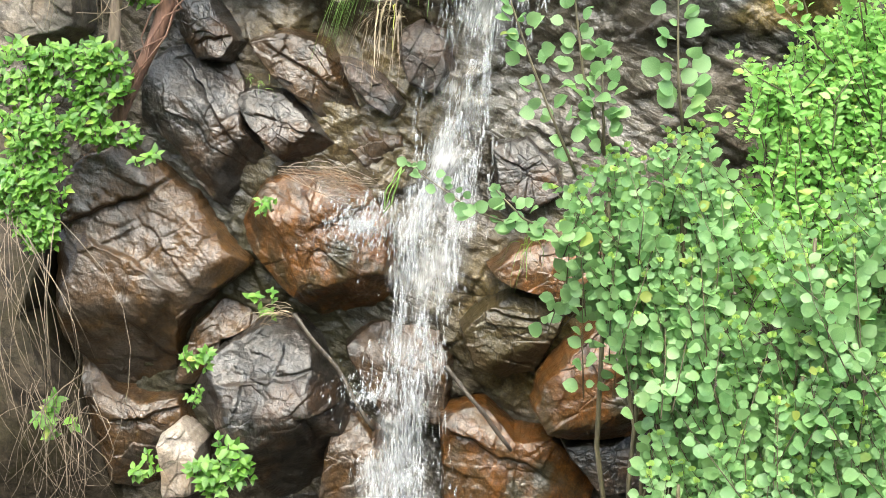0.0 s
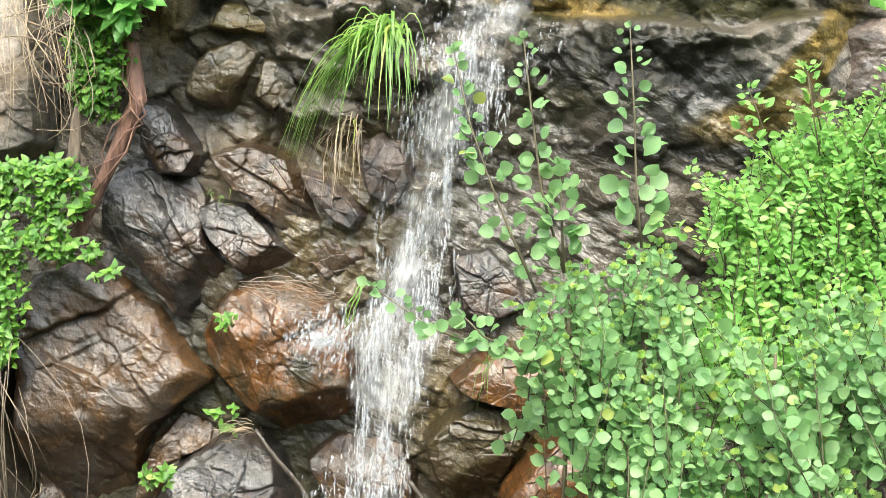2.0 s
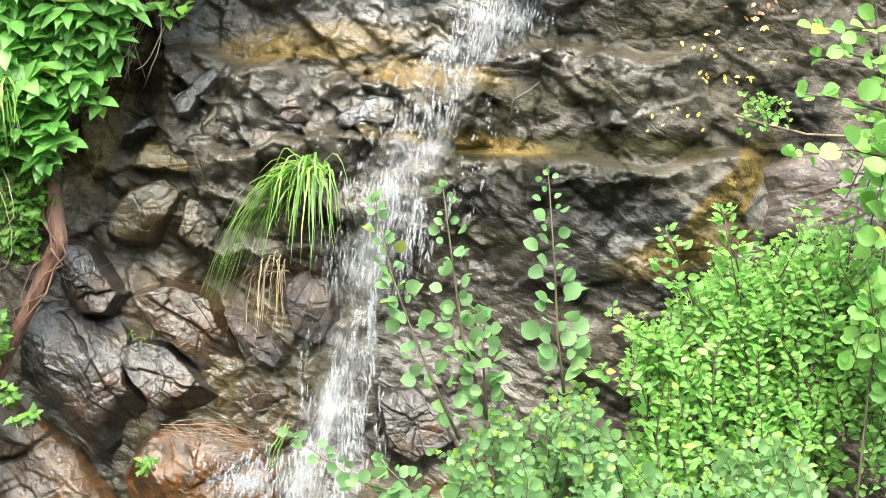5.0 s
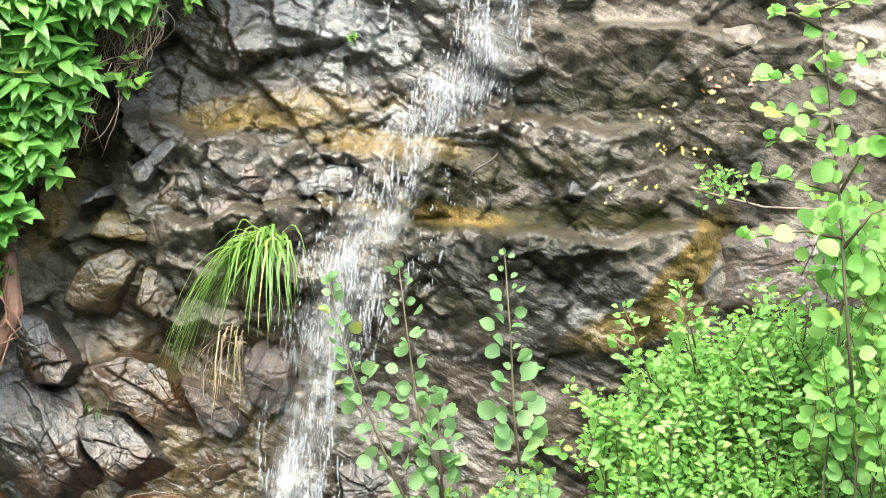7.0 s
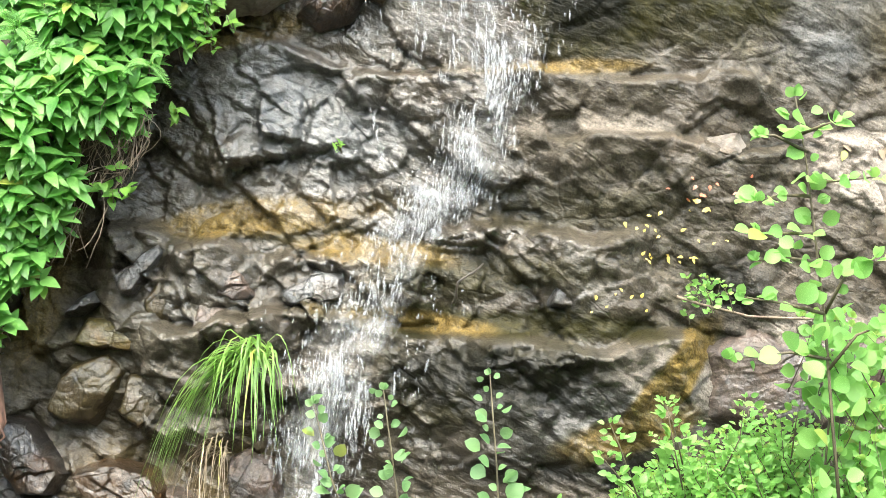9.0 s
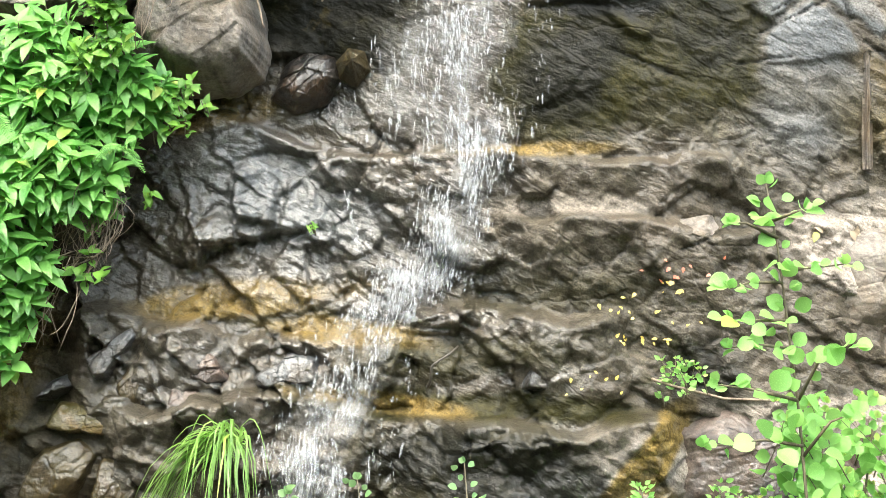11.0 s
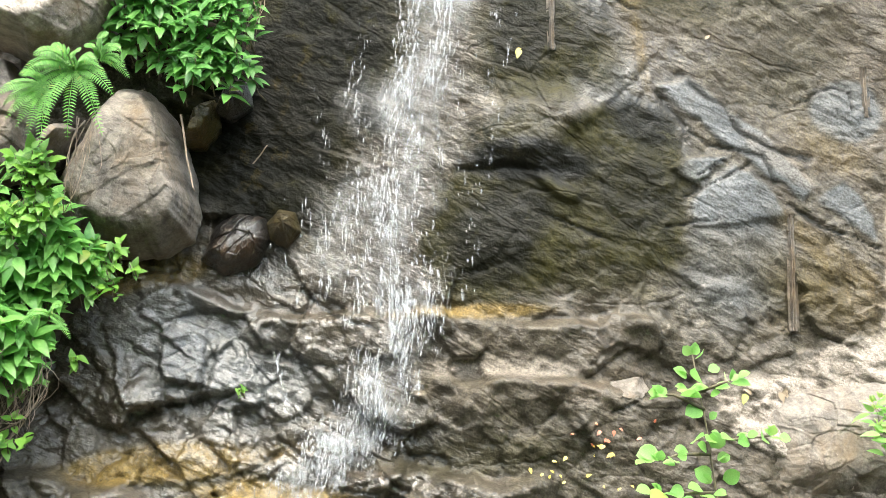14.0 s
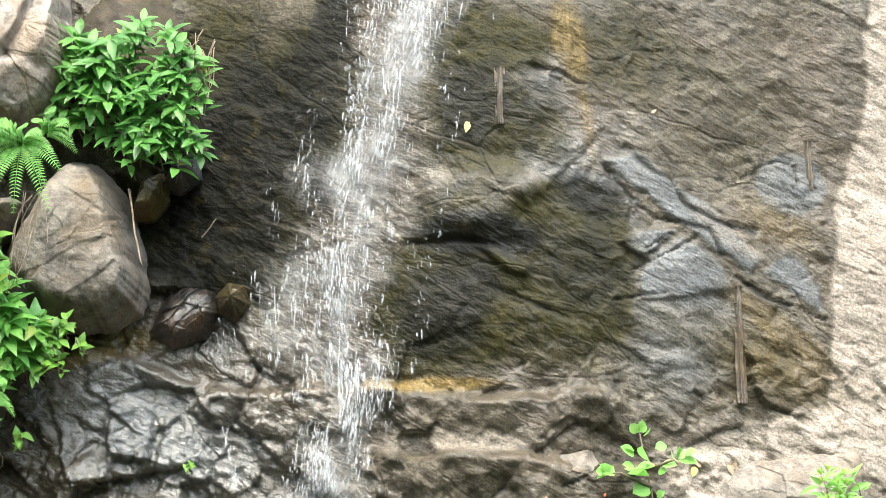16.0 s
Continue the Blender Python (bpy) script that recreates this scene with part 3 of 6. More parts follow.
pale = np.maximum.reduce([
    smooth((gx - np.interp(gz, (2.6, 2.9, 3.1, 3.23, 3.36, 3.49, 3.62, 3.83, 4.05, 4.21, 4.35, 4.67, 4.95, 5.34), (2.5, 1.9, 1.46, 1.51, 1.77, 2.09, 2.07, 2.12, 2.12, 2.16, 2.24, 2.31, 2.32, 2.4)) + 0.07 * fbm(gx, gz, 3.0, 5, 52)) / 0.03),
    0.85 * blob(gx, gz, 2.00, 3.28, 0.62, 0.16, 4, 0.5, 54), 0.5 * blob(gx, gz, 0.64, 3.36, 0.4, 0.05, 0, 0.5, 55),
    0.9 * blob(gx, gz, 1.41, 2.43, 0.45, 0.26, 0, 0.4, 56), 0.08 * blob(gx, gz, 1.62, 4.66, 0.55, 0.4, 0, 0.9, 57), 0.35 * blob(gx, gz, 0.98, 4.23, 0.06, 0.16, 0, 0.4, 53), 0.3 * blob(gx, gz, 1.75, 4.12, 0.22, 0.04, -38, 0.5, 51),
    0.4 * blob(gx, gz, 0.75, 2.46, 0.2, 0.11, 0, 0.8, 58), 0.3 * blob(gx, gz, -0.28, 2.42, 0.2, 0.2, 0, 0.9, 59),
    0.9 * blob(gx, gz, -2.20, 2.15, 0.35, 0.3, 0, 0.5, 60)])
gully = blob(gx, gz, -0.18, 4.51, 0.40, 0.7, -22, 0.5, 94)
running = np.maximum.reduce([blob(gx, gz, -0.32, 2.98, 1.0, 0.75, 0, 0.8, 32), blob(gx, gz, -0.75, 1.56, 1.3, 0.9, 0, 0.8, 33), 0.6 * blob(gx, gz, 0.20, 3.77, 0.45, 0.7, -14, 0.7, 34),
                             0.5 * blob(gx, gz, 0.93, 4.23, 0.6, 0.7, 0, 0.9, 35), 0.9 * blob(gx, gz, -0.54, 3.49, 0.8, 0.5, 0, 0.8, 37), 0.95 * blob(gx, gz, 0.33, 2.44, 0.75, 0.4, 0, 0.8, 36)])
wetness = (0.25 + 0.75 * running) * smooth(0.9 - 1.2 * pale + 0.9 * fbm(gx, gz, 1.6, 4, 31)) * (1 - 0.9 * gully) * (1 - 0.85 * moss_and_shade)
slabs = np.maximum.reduce([plate(gx, gz, corners, 1.0) for corners, rise in PLATES[:5]] + [1.0 * blob(gx, gz, -0.43, 3.42, 0.45, 0.3, -20, 0.8, 99), 0.75 * blob(gx, gz, 1.54, 3.79, 0.3, 0.3, 0, 0.9, 100), 0.8 * blob(gx, gz, 0.78, 4.01, 0.2, 0.1, -20, 0.6, 103), 0.9 * blob(gx, gz, 2.01, 4.33, 0.13, 0.10, 0, 0.3, 104), 0.6 * blob(gx, gz, 1.02, 4.43, 0.2, 0.1, 0, 0.8, 105), 0.6 * blob(gx, gz, 0.54, 2.34, 0.5, 0.3, 0, 0.9, 101)])
slate_layer = rock_face.data.attributes.new("slate", "FLOAT", "POINT")
slate_layer.data.foreach_set("value", np.ascontiguousarray(np.clip(slabs, 0, 1), np.float32).ravel())
black_layer = rock_face.data.attributes.new("black_and_shade", "FLOAT", "POINT")
# The crack lines take the same near-black colour.
black_layer.data.foreach_set("value", np.ascontiguousarray(np.clip(np.maximum(black_and_shade, 0.95 * opened), 0, 1), np.float32).ravel())
stain = rock_face.data.color_attributes.new("stain_and_shade", "FLOAT_COLOR", "POINT")
stain.data.foreach_set("color", np.stack([rust, moss_and_shade, pale, wetness], -1).astype(np.float32).ravel())

gu, gv = np.meshgrid(np.concatenate([np.linspace(-400, -12, 14), np.linspace(-10, 10, 60), np.linspace(12, 400, 14)]),
                     np.concatenate([np.linspace(-600, -12, 14), np.linspace(-10, 6.2, 60)]))
cell = (np.arange(gu.shape[0] - 1)[:, None] * gu.shape[1] + np.arange(gu.shape[1] - 1)).ravel()
ground = link_mesh("ground", np.stack([gu, gv, 0.06 * fbm(gu, gv, 0.7, 4, 3)], -1).reshape(-1, 3), np.stack([cell, cell + 1, cell + gu.shape[1] + 1, cell + gu.shape[1]], 1), SOIL)
tagged(ground, "damp earth ground below the rock face", "ground", kind="structure")


# Unseen slope, added to block low sky and darken the wet rock's reflections.
BACKDROP = Nodes("added_dark_backdrop")
backdrop_at = BACKDROP.add("TexCoord").outputs["Object"]
BACKDROP.set(Base_Color=BACKDROP.mix(BACKDROP.ramp(BACKDROP.noise(backdrop_at, 0.5, 8, 0.7), 0.35, 0.65), (0.012, 0.022, 0.006), (0.05, 0.085, 0.02)), Roughness=0.9)
hu, hv = np.meshgrid(np.linspace(-90, 90, 150), np.linspace(0, 1, 50))
added_slope = link_mesh("hillside", np.stack([hu, -9 - 26 * hv + 0.004 * hu ** 2 * 0.6 - 1.5 * fbm(hu, hv * 20, 0.35, 4, 7), -0.3 + 21 * smooth(hv * 0.75 + 0.08) + 3.4 * fbm(hu, hv * 24, 0.4, 4, 9)], -1).reshape(-1, 3),
                 np.stack([c := (np.arange(49)[:, None] * 150 + np.arange(149)).ravel(), c + 150, c + 151, c + 1], 1), BACKDROP.mat)
tagged(added_slope, "unseen dark green slope added to darken reflections in the rock face", "hillside", kind="structure")


# ---- loose rocks ----
def rock(label, material, corners, stand, depth, seed, cuts=(), name="boulder", lean=-30, steps=(), group="", rim=6.0, soft=0.009):
    """A broken stone: its outline runs through a few corners, its front is cut into planes that meet in worn edges.
    stand: how far its middle stands out of the rock face. depth: how far its front lies before its middle.
    cuts: (direction, share of the reach at which the plane begins, fall a metre). steps: (x0, z0, x1, z1, drop) of a break across the front."""
    rng = random.Random(seed)
    px, pz = np.array(corners[0::2]), np.array(corners[1::2])
    cx, cz = float(px.mean()), float(pz.mean())
    if not cuts:
        cuts = [(rng.uniform(0, 360), rng.uniform(0.25, 0.6), rng.uniform(0.5, 1.2)) for k in range(5)] + [(90, 0.2, 0.6)]
    rays = 260 if name == "boulder" else 150
    theta = np.linspace(-math.pi, math.pi, rays, endpoint=False)
    c, s = np.cos(theta), np.sin(theta)
    fan = np.zeros(rays)
    qx, qz = px - cx, pz - cz
    for k in range(len(qx)):
        ax, az, bx, bz = qx[k - 1], qz[k - 1], qx[k], qz[k]
        den = c * (bz - az) - s * (bx - ax)
        den = np.where(np.abs(den) < 1e-9, 1e-9, den)
        r, u = (ax * (bz - az) - az * (bx - ax)) / den, (ax * s - az * c) / den
        fan = np.where((r > 0) & (u > -1e-6) & (u < 1 + 1e-6), np.maximum(fan, r), fan)
    size = float(np.median(fan))
    for k in range(2):
        fan = (np.roll(fan, 1) + 2 * fan + np.roll(fan, -1)) / 4
    even = fan
    for k in range(12):
        even = (np.roll(even, 3) + 2 * even + np.roll(even, -3)) / 4
    fan = fan * (1 + 0.05 * fbm(c * 2 + seed, s * 2, 2.0, 4, seed) + 0.02 * fbm(c * 9 + seed, s * 9, 2.0, 3, seed + 1)) + 0.006
    level = np.linspace(0, 1, 64 if name == "boulder" else 40) ** 0.85
    x, z = level[:, None] * fan * c, level[:, None] * fan * s
    bent_x, bent_z = x + 0.10 * size * fbm(x + seed, z, 2.2 / size, 3, seed + 2), z + 0.10 * size * fbm(x, z + seed, 2.2 / size, 3, seed + 3)
    planes = [np.full(x.shape, depth), rim * (1 - level[:, None]) * even - 0.03 + 0 * x]
    for way, share, fall in cuts:
        a = radians(way)
        along = bent_x * math.cos(a) + bent_z * math.sin(a)
        planes.append(depth - fall * (along - share * size))
    k = soft
    h = -k * np.log(sum(np.exp(-np.clip((p - depth) / k, -60, 60)) for p in planes)) + depth
    for x0, z0, x1, z1, drop in steps:
        ex, ez = x1 - x0, z1 - z0
        run = math.hypot(ex, ez)
        across = ((bent_x + cx - x0) * ez - (bent_z + cz - z0) * ex) / run + 0.02 * fbm(x, z, 9, 3, seed + 6)
        t = ((x + cx - x0) * ex + (z + cz - z0) * ez) / run / run
        near = smooth(t * 5 + 0.6) * smooth((1 - t) * 5 + 0.6)
        h = h - drop * near * (smooth(across / 0.016 + 0.5) * np.exp(-np.clip(across, 0, None) / (0.5 * size)) + 0.35 * np.exp(-(across / 0.006) ** 2))
    u, v = x + seed * 3.1, z + seed * 1.7
    a = radians(lean)
    e, f = u * math.cos(a) + v * math.sin(a), v * math.cos(a) - u * math.sin(a)
    inner = smooth((1 - level[:, None]) * 6)
    grain = 0.012 * facets(u, v, size * 0.55, 1.6, lean, seed, 1.8) + 0.007 * facets(u, v, 0.10, 2.2, lean + 20, seed + 40, 1.4)
    grain = grain + 0.004 * facets(u, v, 0.045, 2.0, lean - 15, seed + 50, 1.5) + 0.016 * fbm(e * 0.3, f, 7, 4, seed + 60) + 0.0025 * fbm(u, v, 45, 2, seed + 61)
    h = h + grain * (0.35 + 0.65 * inner) * (1.0 if name == "boulder" else 0.55)
    front = np.stack([x, -h, z], -1)
    last = front[-1]
    back = [np.stack([last[:, 0] * g, np.full(rays, d) + 0.2 * last[:, 1], last[:, 2] * g], -1) for d, g in ((0.06, 1.0), (0.14, 0.9), (0.2, 0.6))]
    rings = np.concatenate([front] + [b[None] for b in back])
    n = len(rings)
    i, j = np.meshgrid(np.arange(n - 1), np.arange(rays), indexing="ij")
    quads = np.stack([i * rays + j, i * rays + (j + 1) % rays, (i + 1) * rays + (j + 1) % rays, (i + 1) * rays + j], -1).reshape(-1, 4)
    ob = link_mesh(name, rings.reshape(-1, 3), quads.tolist() + [tuple(range((n - 1) * rays, n * rays))], material)
    ob.matrix_basis = Matrix.Translation((cx, float(base_y(np.float64(cx))) - stand, cz))
    return tagged(ob, label, "boulder" if name == "boulder" else "stone", group)


def bank(corners, stand, depth, seed, label):
    ob = rock(label, SOIL, corners, stand, depth, seed, name="earth_bank", rim=1.4, soft=0.03)
    return tagged(ob, category="earth bank", kind="structure")


bank((-2.81, 2.05, -2.11, 2.07, -1.91, 1.64, -2.10, 1.30, -2.07, 0.73, -1.82, 0.23, -1.83, -0.09, -2.92, -0.15), 0.0, 0.30, 201, "dark earth bank beside the boulders")
bank((-2.07, 4.00, -0.91, 4.00, -0.91, 3.78, -1.12, 3.34, -1.42, 2.95, -1.57, 2.64, -2.04, 2.34), 0.0, 0.28, 202, "dark earth bank under broad leaves")
bank((-1.57, 4.02, -1.02, 4.00, -0.82, 3.80, -1.00, 3.54, -1.23, 3.08, -1.62, 3.08), 0.02, 0.3, 203, "dark earth bank below the grey boulder")
bank((-0.93, 5.28, -0.25, 5.28, -0.31, 4.80, -0.44, 4.52, -0.69, 4.52, -0.87, 4.64), 0.0, 0.2, 204, "dark earth pocket behind the plants")
LOW = "boulders at the foot"
rock("large brown wet boulder with flat broken top face", ROCK_BROWN, (-2.04, 1.54, -1.94, 1.63, -1.83, 1.67, -1.7, 1.59, -1.52, 1.46, -1.39, 1.29, -1.27, 1.19, -1.43, 1.07, -1.56, 0.94, -1.6, 0.79, -1.65, 0.65, -1.88, 0.66, -2.02, 0.81, -2.08, 0.95, -2.09, 1.2, -2.06, 1.41), 0.08, 0.22, 1, ((80, -0.3, 0.22), (55, 0.55, 1.3), (-35, 0.55, 0.9), (-85, 0.35, 0.75), (185, 0.6, 1.2)), lean=-38, steps=((-2.07, 1.31, -1.57, 1.53, 0.045), (-1.9, 1.3, -1.59, 1.1, -0.03), (-1.76, 0.97, -1.62, 0.79, 0.02)), group=LOW)
rock("dark brown wet block wedged under the large boulder", ROCK_BROWN, (-1.55, 0.93, -1.4, 1.07, -1.27, 1.18, -1.22, 1.03, -1.27, 0.95, -1.39, 0.87, -1.5, 0.73, -1.54, 0.67, -1.62, 0.69), 0.02, 0.15, 2, ((60, 0.2, 0.9), (-50, 0.4, 1.0)), lean=40, group=LOW)
rock("dark brown wet boulder under the large boulder", ROCK_BROWN, (-2.04, 0.83, -1.88, 0.66, -1.73, 0.63, -1.57, 0.65, -1.53, 0.51, -1.65, 0.41, -1.68, 0.22, -1.89, 0.23, -1.98, 0.49), 0.03, 0.16, 22, ((90, 0.3, 0.9), (-60, 0.2, 0.7), (200, 0.5, 1.0)), lean=-30, steps=((-1.84, 0.54, -1.56, 0.6, 0.03),), group=LOW)
rock("rusty brown wet boulder beside the falling water", ROCK_RUST, (-1.33, 1.36, -1.3, 1.45, -1.23, 1.53, -1.1, 1.57, -0.96, 1.56, -0.83, 1.49, -0.75, 1.37, -0.73, 1.21, -0.76, 1.04, -0.9, 0.96, -1.03, 0.98, -1.17, 1.1, -1.3, 1.24), 0.08, 0.22, 3, ((100, 0.45, 1.0), (30, 0.25, 0.55), (-70, 0.55, 1.6), (200, 0.35, 0.8)), lean=-60, steps=((-1.03, 1.37, -0.75, 1.47, 0.02), (-1.21, 1.46, -1.03, 1.04, 0.015)), group=LOW)
rock("round wet boulder with a shiny grey front", ROCK_DARK, (-1.54, 0.67, -1.46, 0.84, -1.32, 0.93, -1.21, 0.98, -1.11, 0.99, -1.03, 0.9, -0.94, 0.7, -0.83, 0.47, -0.8, 0.23, -1.21, 0.21, -1.35, 0.4, -1.44, 0.56), 0.1, 0.26, 4, ((95, 0.0, 0.6), (75, 0.5, 1.5), (-60, 0.3, 1.2), (10, 0.45, 1.6), (185, 0.5, 1.2)), lean=15, steps=((-1.06, 0.62, -0.85, 0.68, 0.05), (-1.39, 0.75, -1.03, 0.79, -0.015)), group=LOW)
rock("dark wet boulder half under falling water", ROCK_BROWN, (-0.95, 0.63, -0.85, 0.57, -0.74, 0.46, -0.66, 0.24, -1.03, 0.22, -1.01, 0.44), 0.06, 0.15, 5, ((80, 0.2, 0.8),), lean=30, group=LOW)
rock("small pale grey stone among green leaves", ROCK_PALE, (-1.66, 0.48, -1.57, 0.56, -1.48, 0.47, -1.5, 0.26, -1.63, 0.24), 0.18, 0.1, 6, ((60, 0.3, 0.8),), lean=60, group=LOW)
rock("dark wet slab of sloping rock", ROCK_DARK, (-1.69, 2, -1.56, 2.04, -1.38, 1.98, -1.32, 1.89, -1.3, 1.73, -1.21, 1.59, -1.23, 1.53, -1.32, 1.43, -1.36, 1.35, -1.46, 1.44, -1.61, 1.64, -1.74, 1.76, -1.72, 1.9), 0.05, 0.15, 7, ((60, 0.3, 0.8), (230, 0.35, 0.7), (-40, 0.5, 1.2)), lean=-48, steps=((-1.56, 1.97, -1.23, 1.5, 0.03), (-1.72, 1.75, -1.39, 1.38, -0.02)), group=LOW)
rock("shiny grey wet slab lying aslant", ROCK_DARK, (-1.37, 1.85, -1.27, 1.88, -1.16, 1.86, -1.07, 1.79, -0.96, 1.66, -1.03, 1.6, -1.17, 1.59, -1.23, 1.65, -1.3, 1.73), 0.1, 0.12, 8, ((95, -0.2, 0.55), (-60, 0.6, 1.4)), lean=-25, steps=((-1.28, 1.78, -1.01, 1.71, 0.012),), group=LOW)
rock("grey wet slab with a brown end", ROCK_DARK, (-1.56, 2.27, -1.47, 2.25, -1.39, 2.14, -1.33, 2.05, -1.38, 1.97, -1.51, 1.97, -1.58, 2.08), 0.06, 0.13, 9, ((50, 0.2, 0.9), (220, 0.4, 0.7)), lean=-50, steps=((-1.49, 2.04, -1.34, 2.08, 0.02),), group=LOW)
rock("brown wet boulder under the grass tuft", ROCK_BROWN, (-1.32, 2.07, -1.16, 2.11, -1, 2.06, -0.94, 1.94, -0.86, 1.79, -0.84, 1.66, -0.97, 1.72, -1.1, 1.81, -1.23, 1.93), 0.03, 0.14, 10, ((70, 0.6, 0.6), (-60, 0.2, 0.5)), lean=-45, steps=((-1.21, 2.04, -0.9, 1.83, 0.02),), group=LOW)
rock("pale pinkish wet stone edge", ROCK_PINK, (-0.95, 2, -0.86, 1.98, -0.75, 1.9, -0.7, 1.83, -0.74, 1.77, -0.84, 1.82, -0.92, 1.91), 0.1, 0.09, 11, ((60, 0.4, 0.5),), lean=-45, group=LOW)
rock("pinkish rock in the splashing water", ROCK_PINK, (-0.72, 2.11, -0.64, 2.15, -0.54, 2.11, -0.52, 1.95, -0.58, 1.85, -0.69, 1.9, -0.73, 2.01), 0.06, 0.11, 12, ((80, 0.2, 0.8),), lean=60, group=LOW)
rock("brown wet rock under the slab", ROCK_BROWN, (-1, 1.78, -0.86, 1.8, -0.71, 1.8, -0.69, 1.66, -0.75, 1.55, -0.86, 1.57, -0.95, 1.66), 0.01, 0.11, 13, ((70, 0.1, 0.7), (-50, 0.5, 1.2)), lean=-40, group=LOW)
rock("rounded rusty brown boulder beside the shrub", ROCK_RUST, (-0.19, 0.69, -0.15, 0.82, -0.06, 0.93, 0.06, 1.04, 0.19, 1.08, 0.3, 1, 0.3, 0.7, 0.21, 0.59, 0.04, 0.56, -0.13, 0.59), 0.08, 0.22, 14, ((110, 0.35, 0.9), (-80, 0.5, 1.3), (170, 0.5, 1.0)), lean=35, group=LOW)
rock("olive brown wet boulder behind the water", ROCK_OLIVE_DARK, (-0.48, 0.97, -0.39, 1.07, -0.26, 1.13, -0.14, 1.1, -0.04, 1.05, -0.08, 0.94, -0.17, 0.79, -0.31, 0.76, -0.43, 0.82), 0.04, 0.17, 15, ((70, 0.3, 0.8), (-60, 0.3, 0.9)), lean=-20, steps=((-0.38, 1.06, -0.08, 0.99, 0.02),), group=LOW)
rock("dark brown wet boulder under the shrub", ROCK_RUST, (-0.38, 1.21, -0.27, 1.3, -0.12, 1.35, 0.1, 1.29, 0.15, 1.15, 0.07, 1.01, -0.04, 1.01, -0.15, 1.1, -0.29, 1.15), 0.02, 0.16, 16, ((80, 0.3, 0.9), (-60, 0.4, 1.2)), lean=20, group=LOW)
rock("rusty wet rock low beside the water", ROCK_RUST, (-0.55, 0.63, -0.37, 0.67, -0.25, 0.56, -0.08, 0.55, 0.09, 0.38, 0.07, 0.27, -0.53, 0.24), 0.05, 0.15, 17, ((80, 0.2, 0.7), (20, 0.4, 0.8)), lean=-35, steps=((-0.49, 0.57, -0.13, 0.41, 0.03),), group=LOW)
rock("dark wet rock below the brown boulder", ROCK_DARK, (-0.08, 0.56, 0.12, 0.58, 0.27, 0.63, 0.34, 0.39, 0.09, 0.34), 0.02, 0.14, 18, ((90, 0.2, 0.8),), lean=10, group=LOW)
rock("dark wet rock behind the falling water", ROCK_DARK, (-0.37, 1.69, -0.23, 1.72, -0.11, 1.62, -0.06, 1.5, -0.22, 1.41, -0.34, 1.47), 0.02, 0.13, 19, ((70, 0.2, 0.8),), lean=-30, group=LOW)
rock("brown wet rock under the lower water", ROCK_BROWN, (-0.94, 0.88, -0.83, 0.96, -0.59, 1.01, -0.5, 0.83, -0.51, 0.56, -0.74, 0.55, -0.85, 0.68), 0.02, 0.13, 20, ((80, 0.2, 0.8),), lean=-50, group=LOW)

MID = "stones beside the grass tuft"
rock("mossy olive stone with a yellow leaf on it", ROCK_OLIVE, (-1.34, 2.54, -1.27, 2.64, -1.17, 2.65, -1.07, 2.59, -1.03, 2.54, -1.06, 2.5, -1.21, 2.51), 0.02, 0.11, 31, ((80, 0.1, 0.7),), "stone", lean=-10, group=MID, rim=4.0)
rock("large mossy olive block", ROCK_OLIVE_DARK, (-1.43, 2.28, -1.38, 2.41, -1.32, 2.48, -1.17, 2.52, -1.1, 2.45, -1.15, 2.32, -1.23, 2.23, -1.35, 2.23), 0.02, 0.13, 32, ((60, 0.3, 0.6), (-60, 0.4, 1.0)), "stone", lean=60, group=MID, rim=4.0)
rock("dark olive wet block", ROCK_OLIVE_DARK, (-1.16, 2.27, -1.11, 2.45, -1, 2.42, -0.92, 2.35, -0.94, 2.25, -1.06, 2.2), 0.01, 0.12, 33, ((70, 0.1, 0.6),), "stone", lean=50, group=MID, rim=4.0)
rock("blue grey slate stone with a flat face", ROCK_SLATE, (-1.18, 2.79, -1.07, 2.88, -0.97, 2.94, -0.95, 2.9, -1.04, 2.76, -1.09, 2.71, -1.14, 2.71), 0.04, 0.12, 34, ((110, -0.4, 0.45),), "stone", lean=50, group=MID, rim=4.0)
rock("small blue grey stone between mossy stones", ROCK_SLATE, (-1.37, 2.64, -1.31, 2.71, -1.25, 2.74, -1.2, 2.7, -1.29, 2.65), 0.03, 0.09, 35, ((100, 0, 0.6),), "stone", lean=30, group=MID, rim=4.0)
rock("dark brown wet block beside the slate stone", ROCK_OLIVE_DARK, (-1.07, 2.69, -1.02, 2.77, -0.94, 2.88, -0.87, 2.82, -0.85, 2.68, -0.93, 2.58, -1.03, 2.6), 0.01, 0.11, 43, ((60, 0.0, 0.6), (-60, 0.4, 1.0)), "stone", lean=55, group=MID, rim=4.0)
rock("bluish wet broken stone above the olive block", ROCK_SLATE, (-1.07, 2.54, -0.95, 2.55, -0.89, 2.51, -0.95, 2.42, -1.05, 2.45), 0.02, 0.09, 44, ((80, 0.1, 0.7),), "stone", lean=0, group=MID, rim=4.0)
rock("pale pinkish stone above the grass", ROCK_PINK, (-0.81, 2.79, -0.73, 2.86, -0.66, 2.82, -0.61, 2.71, -0.69, 2.68, -0.78, 2.71), 0.05, 0.1, 36, ((80, 0.1, 0.7), (-50, 0.5, 1.0)), "stone", lean=40, steps=((-0.8, 2.75, -0.62, 2.76, 0.015),), group=MID, rim=4.0)
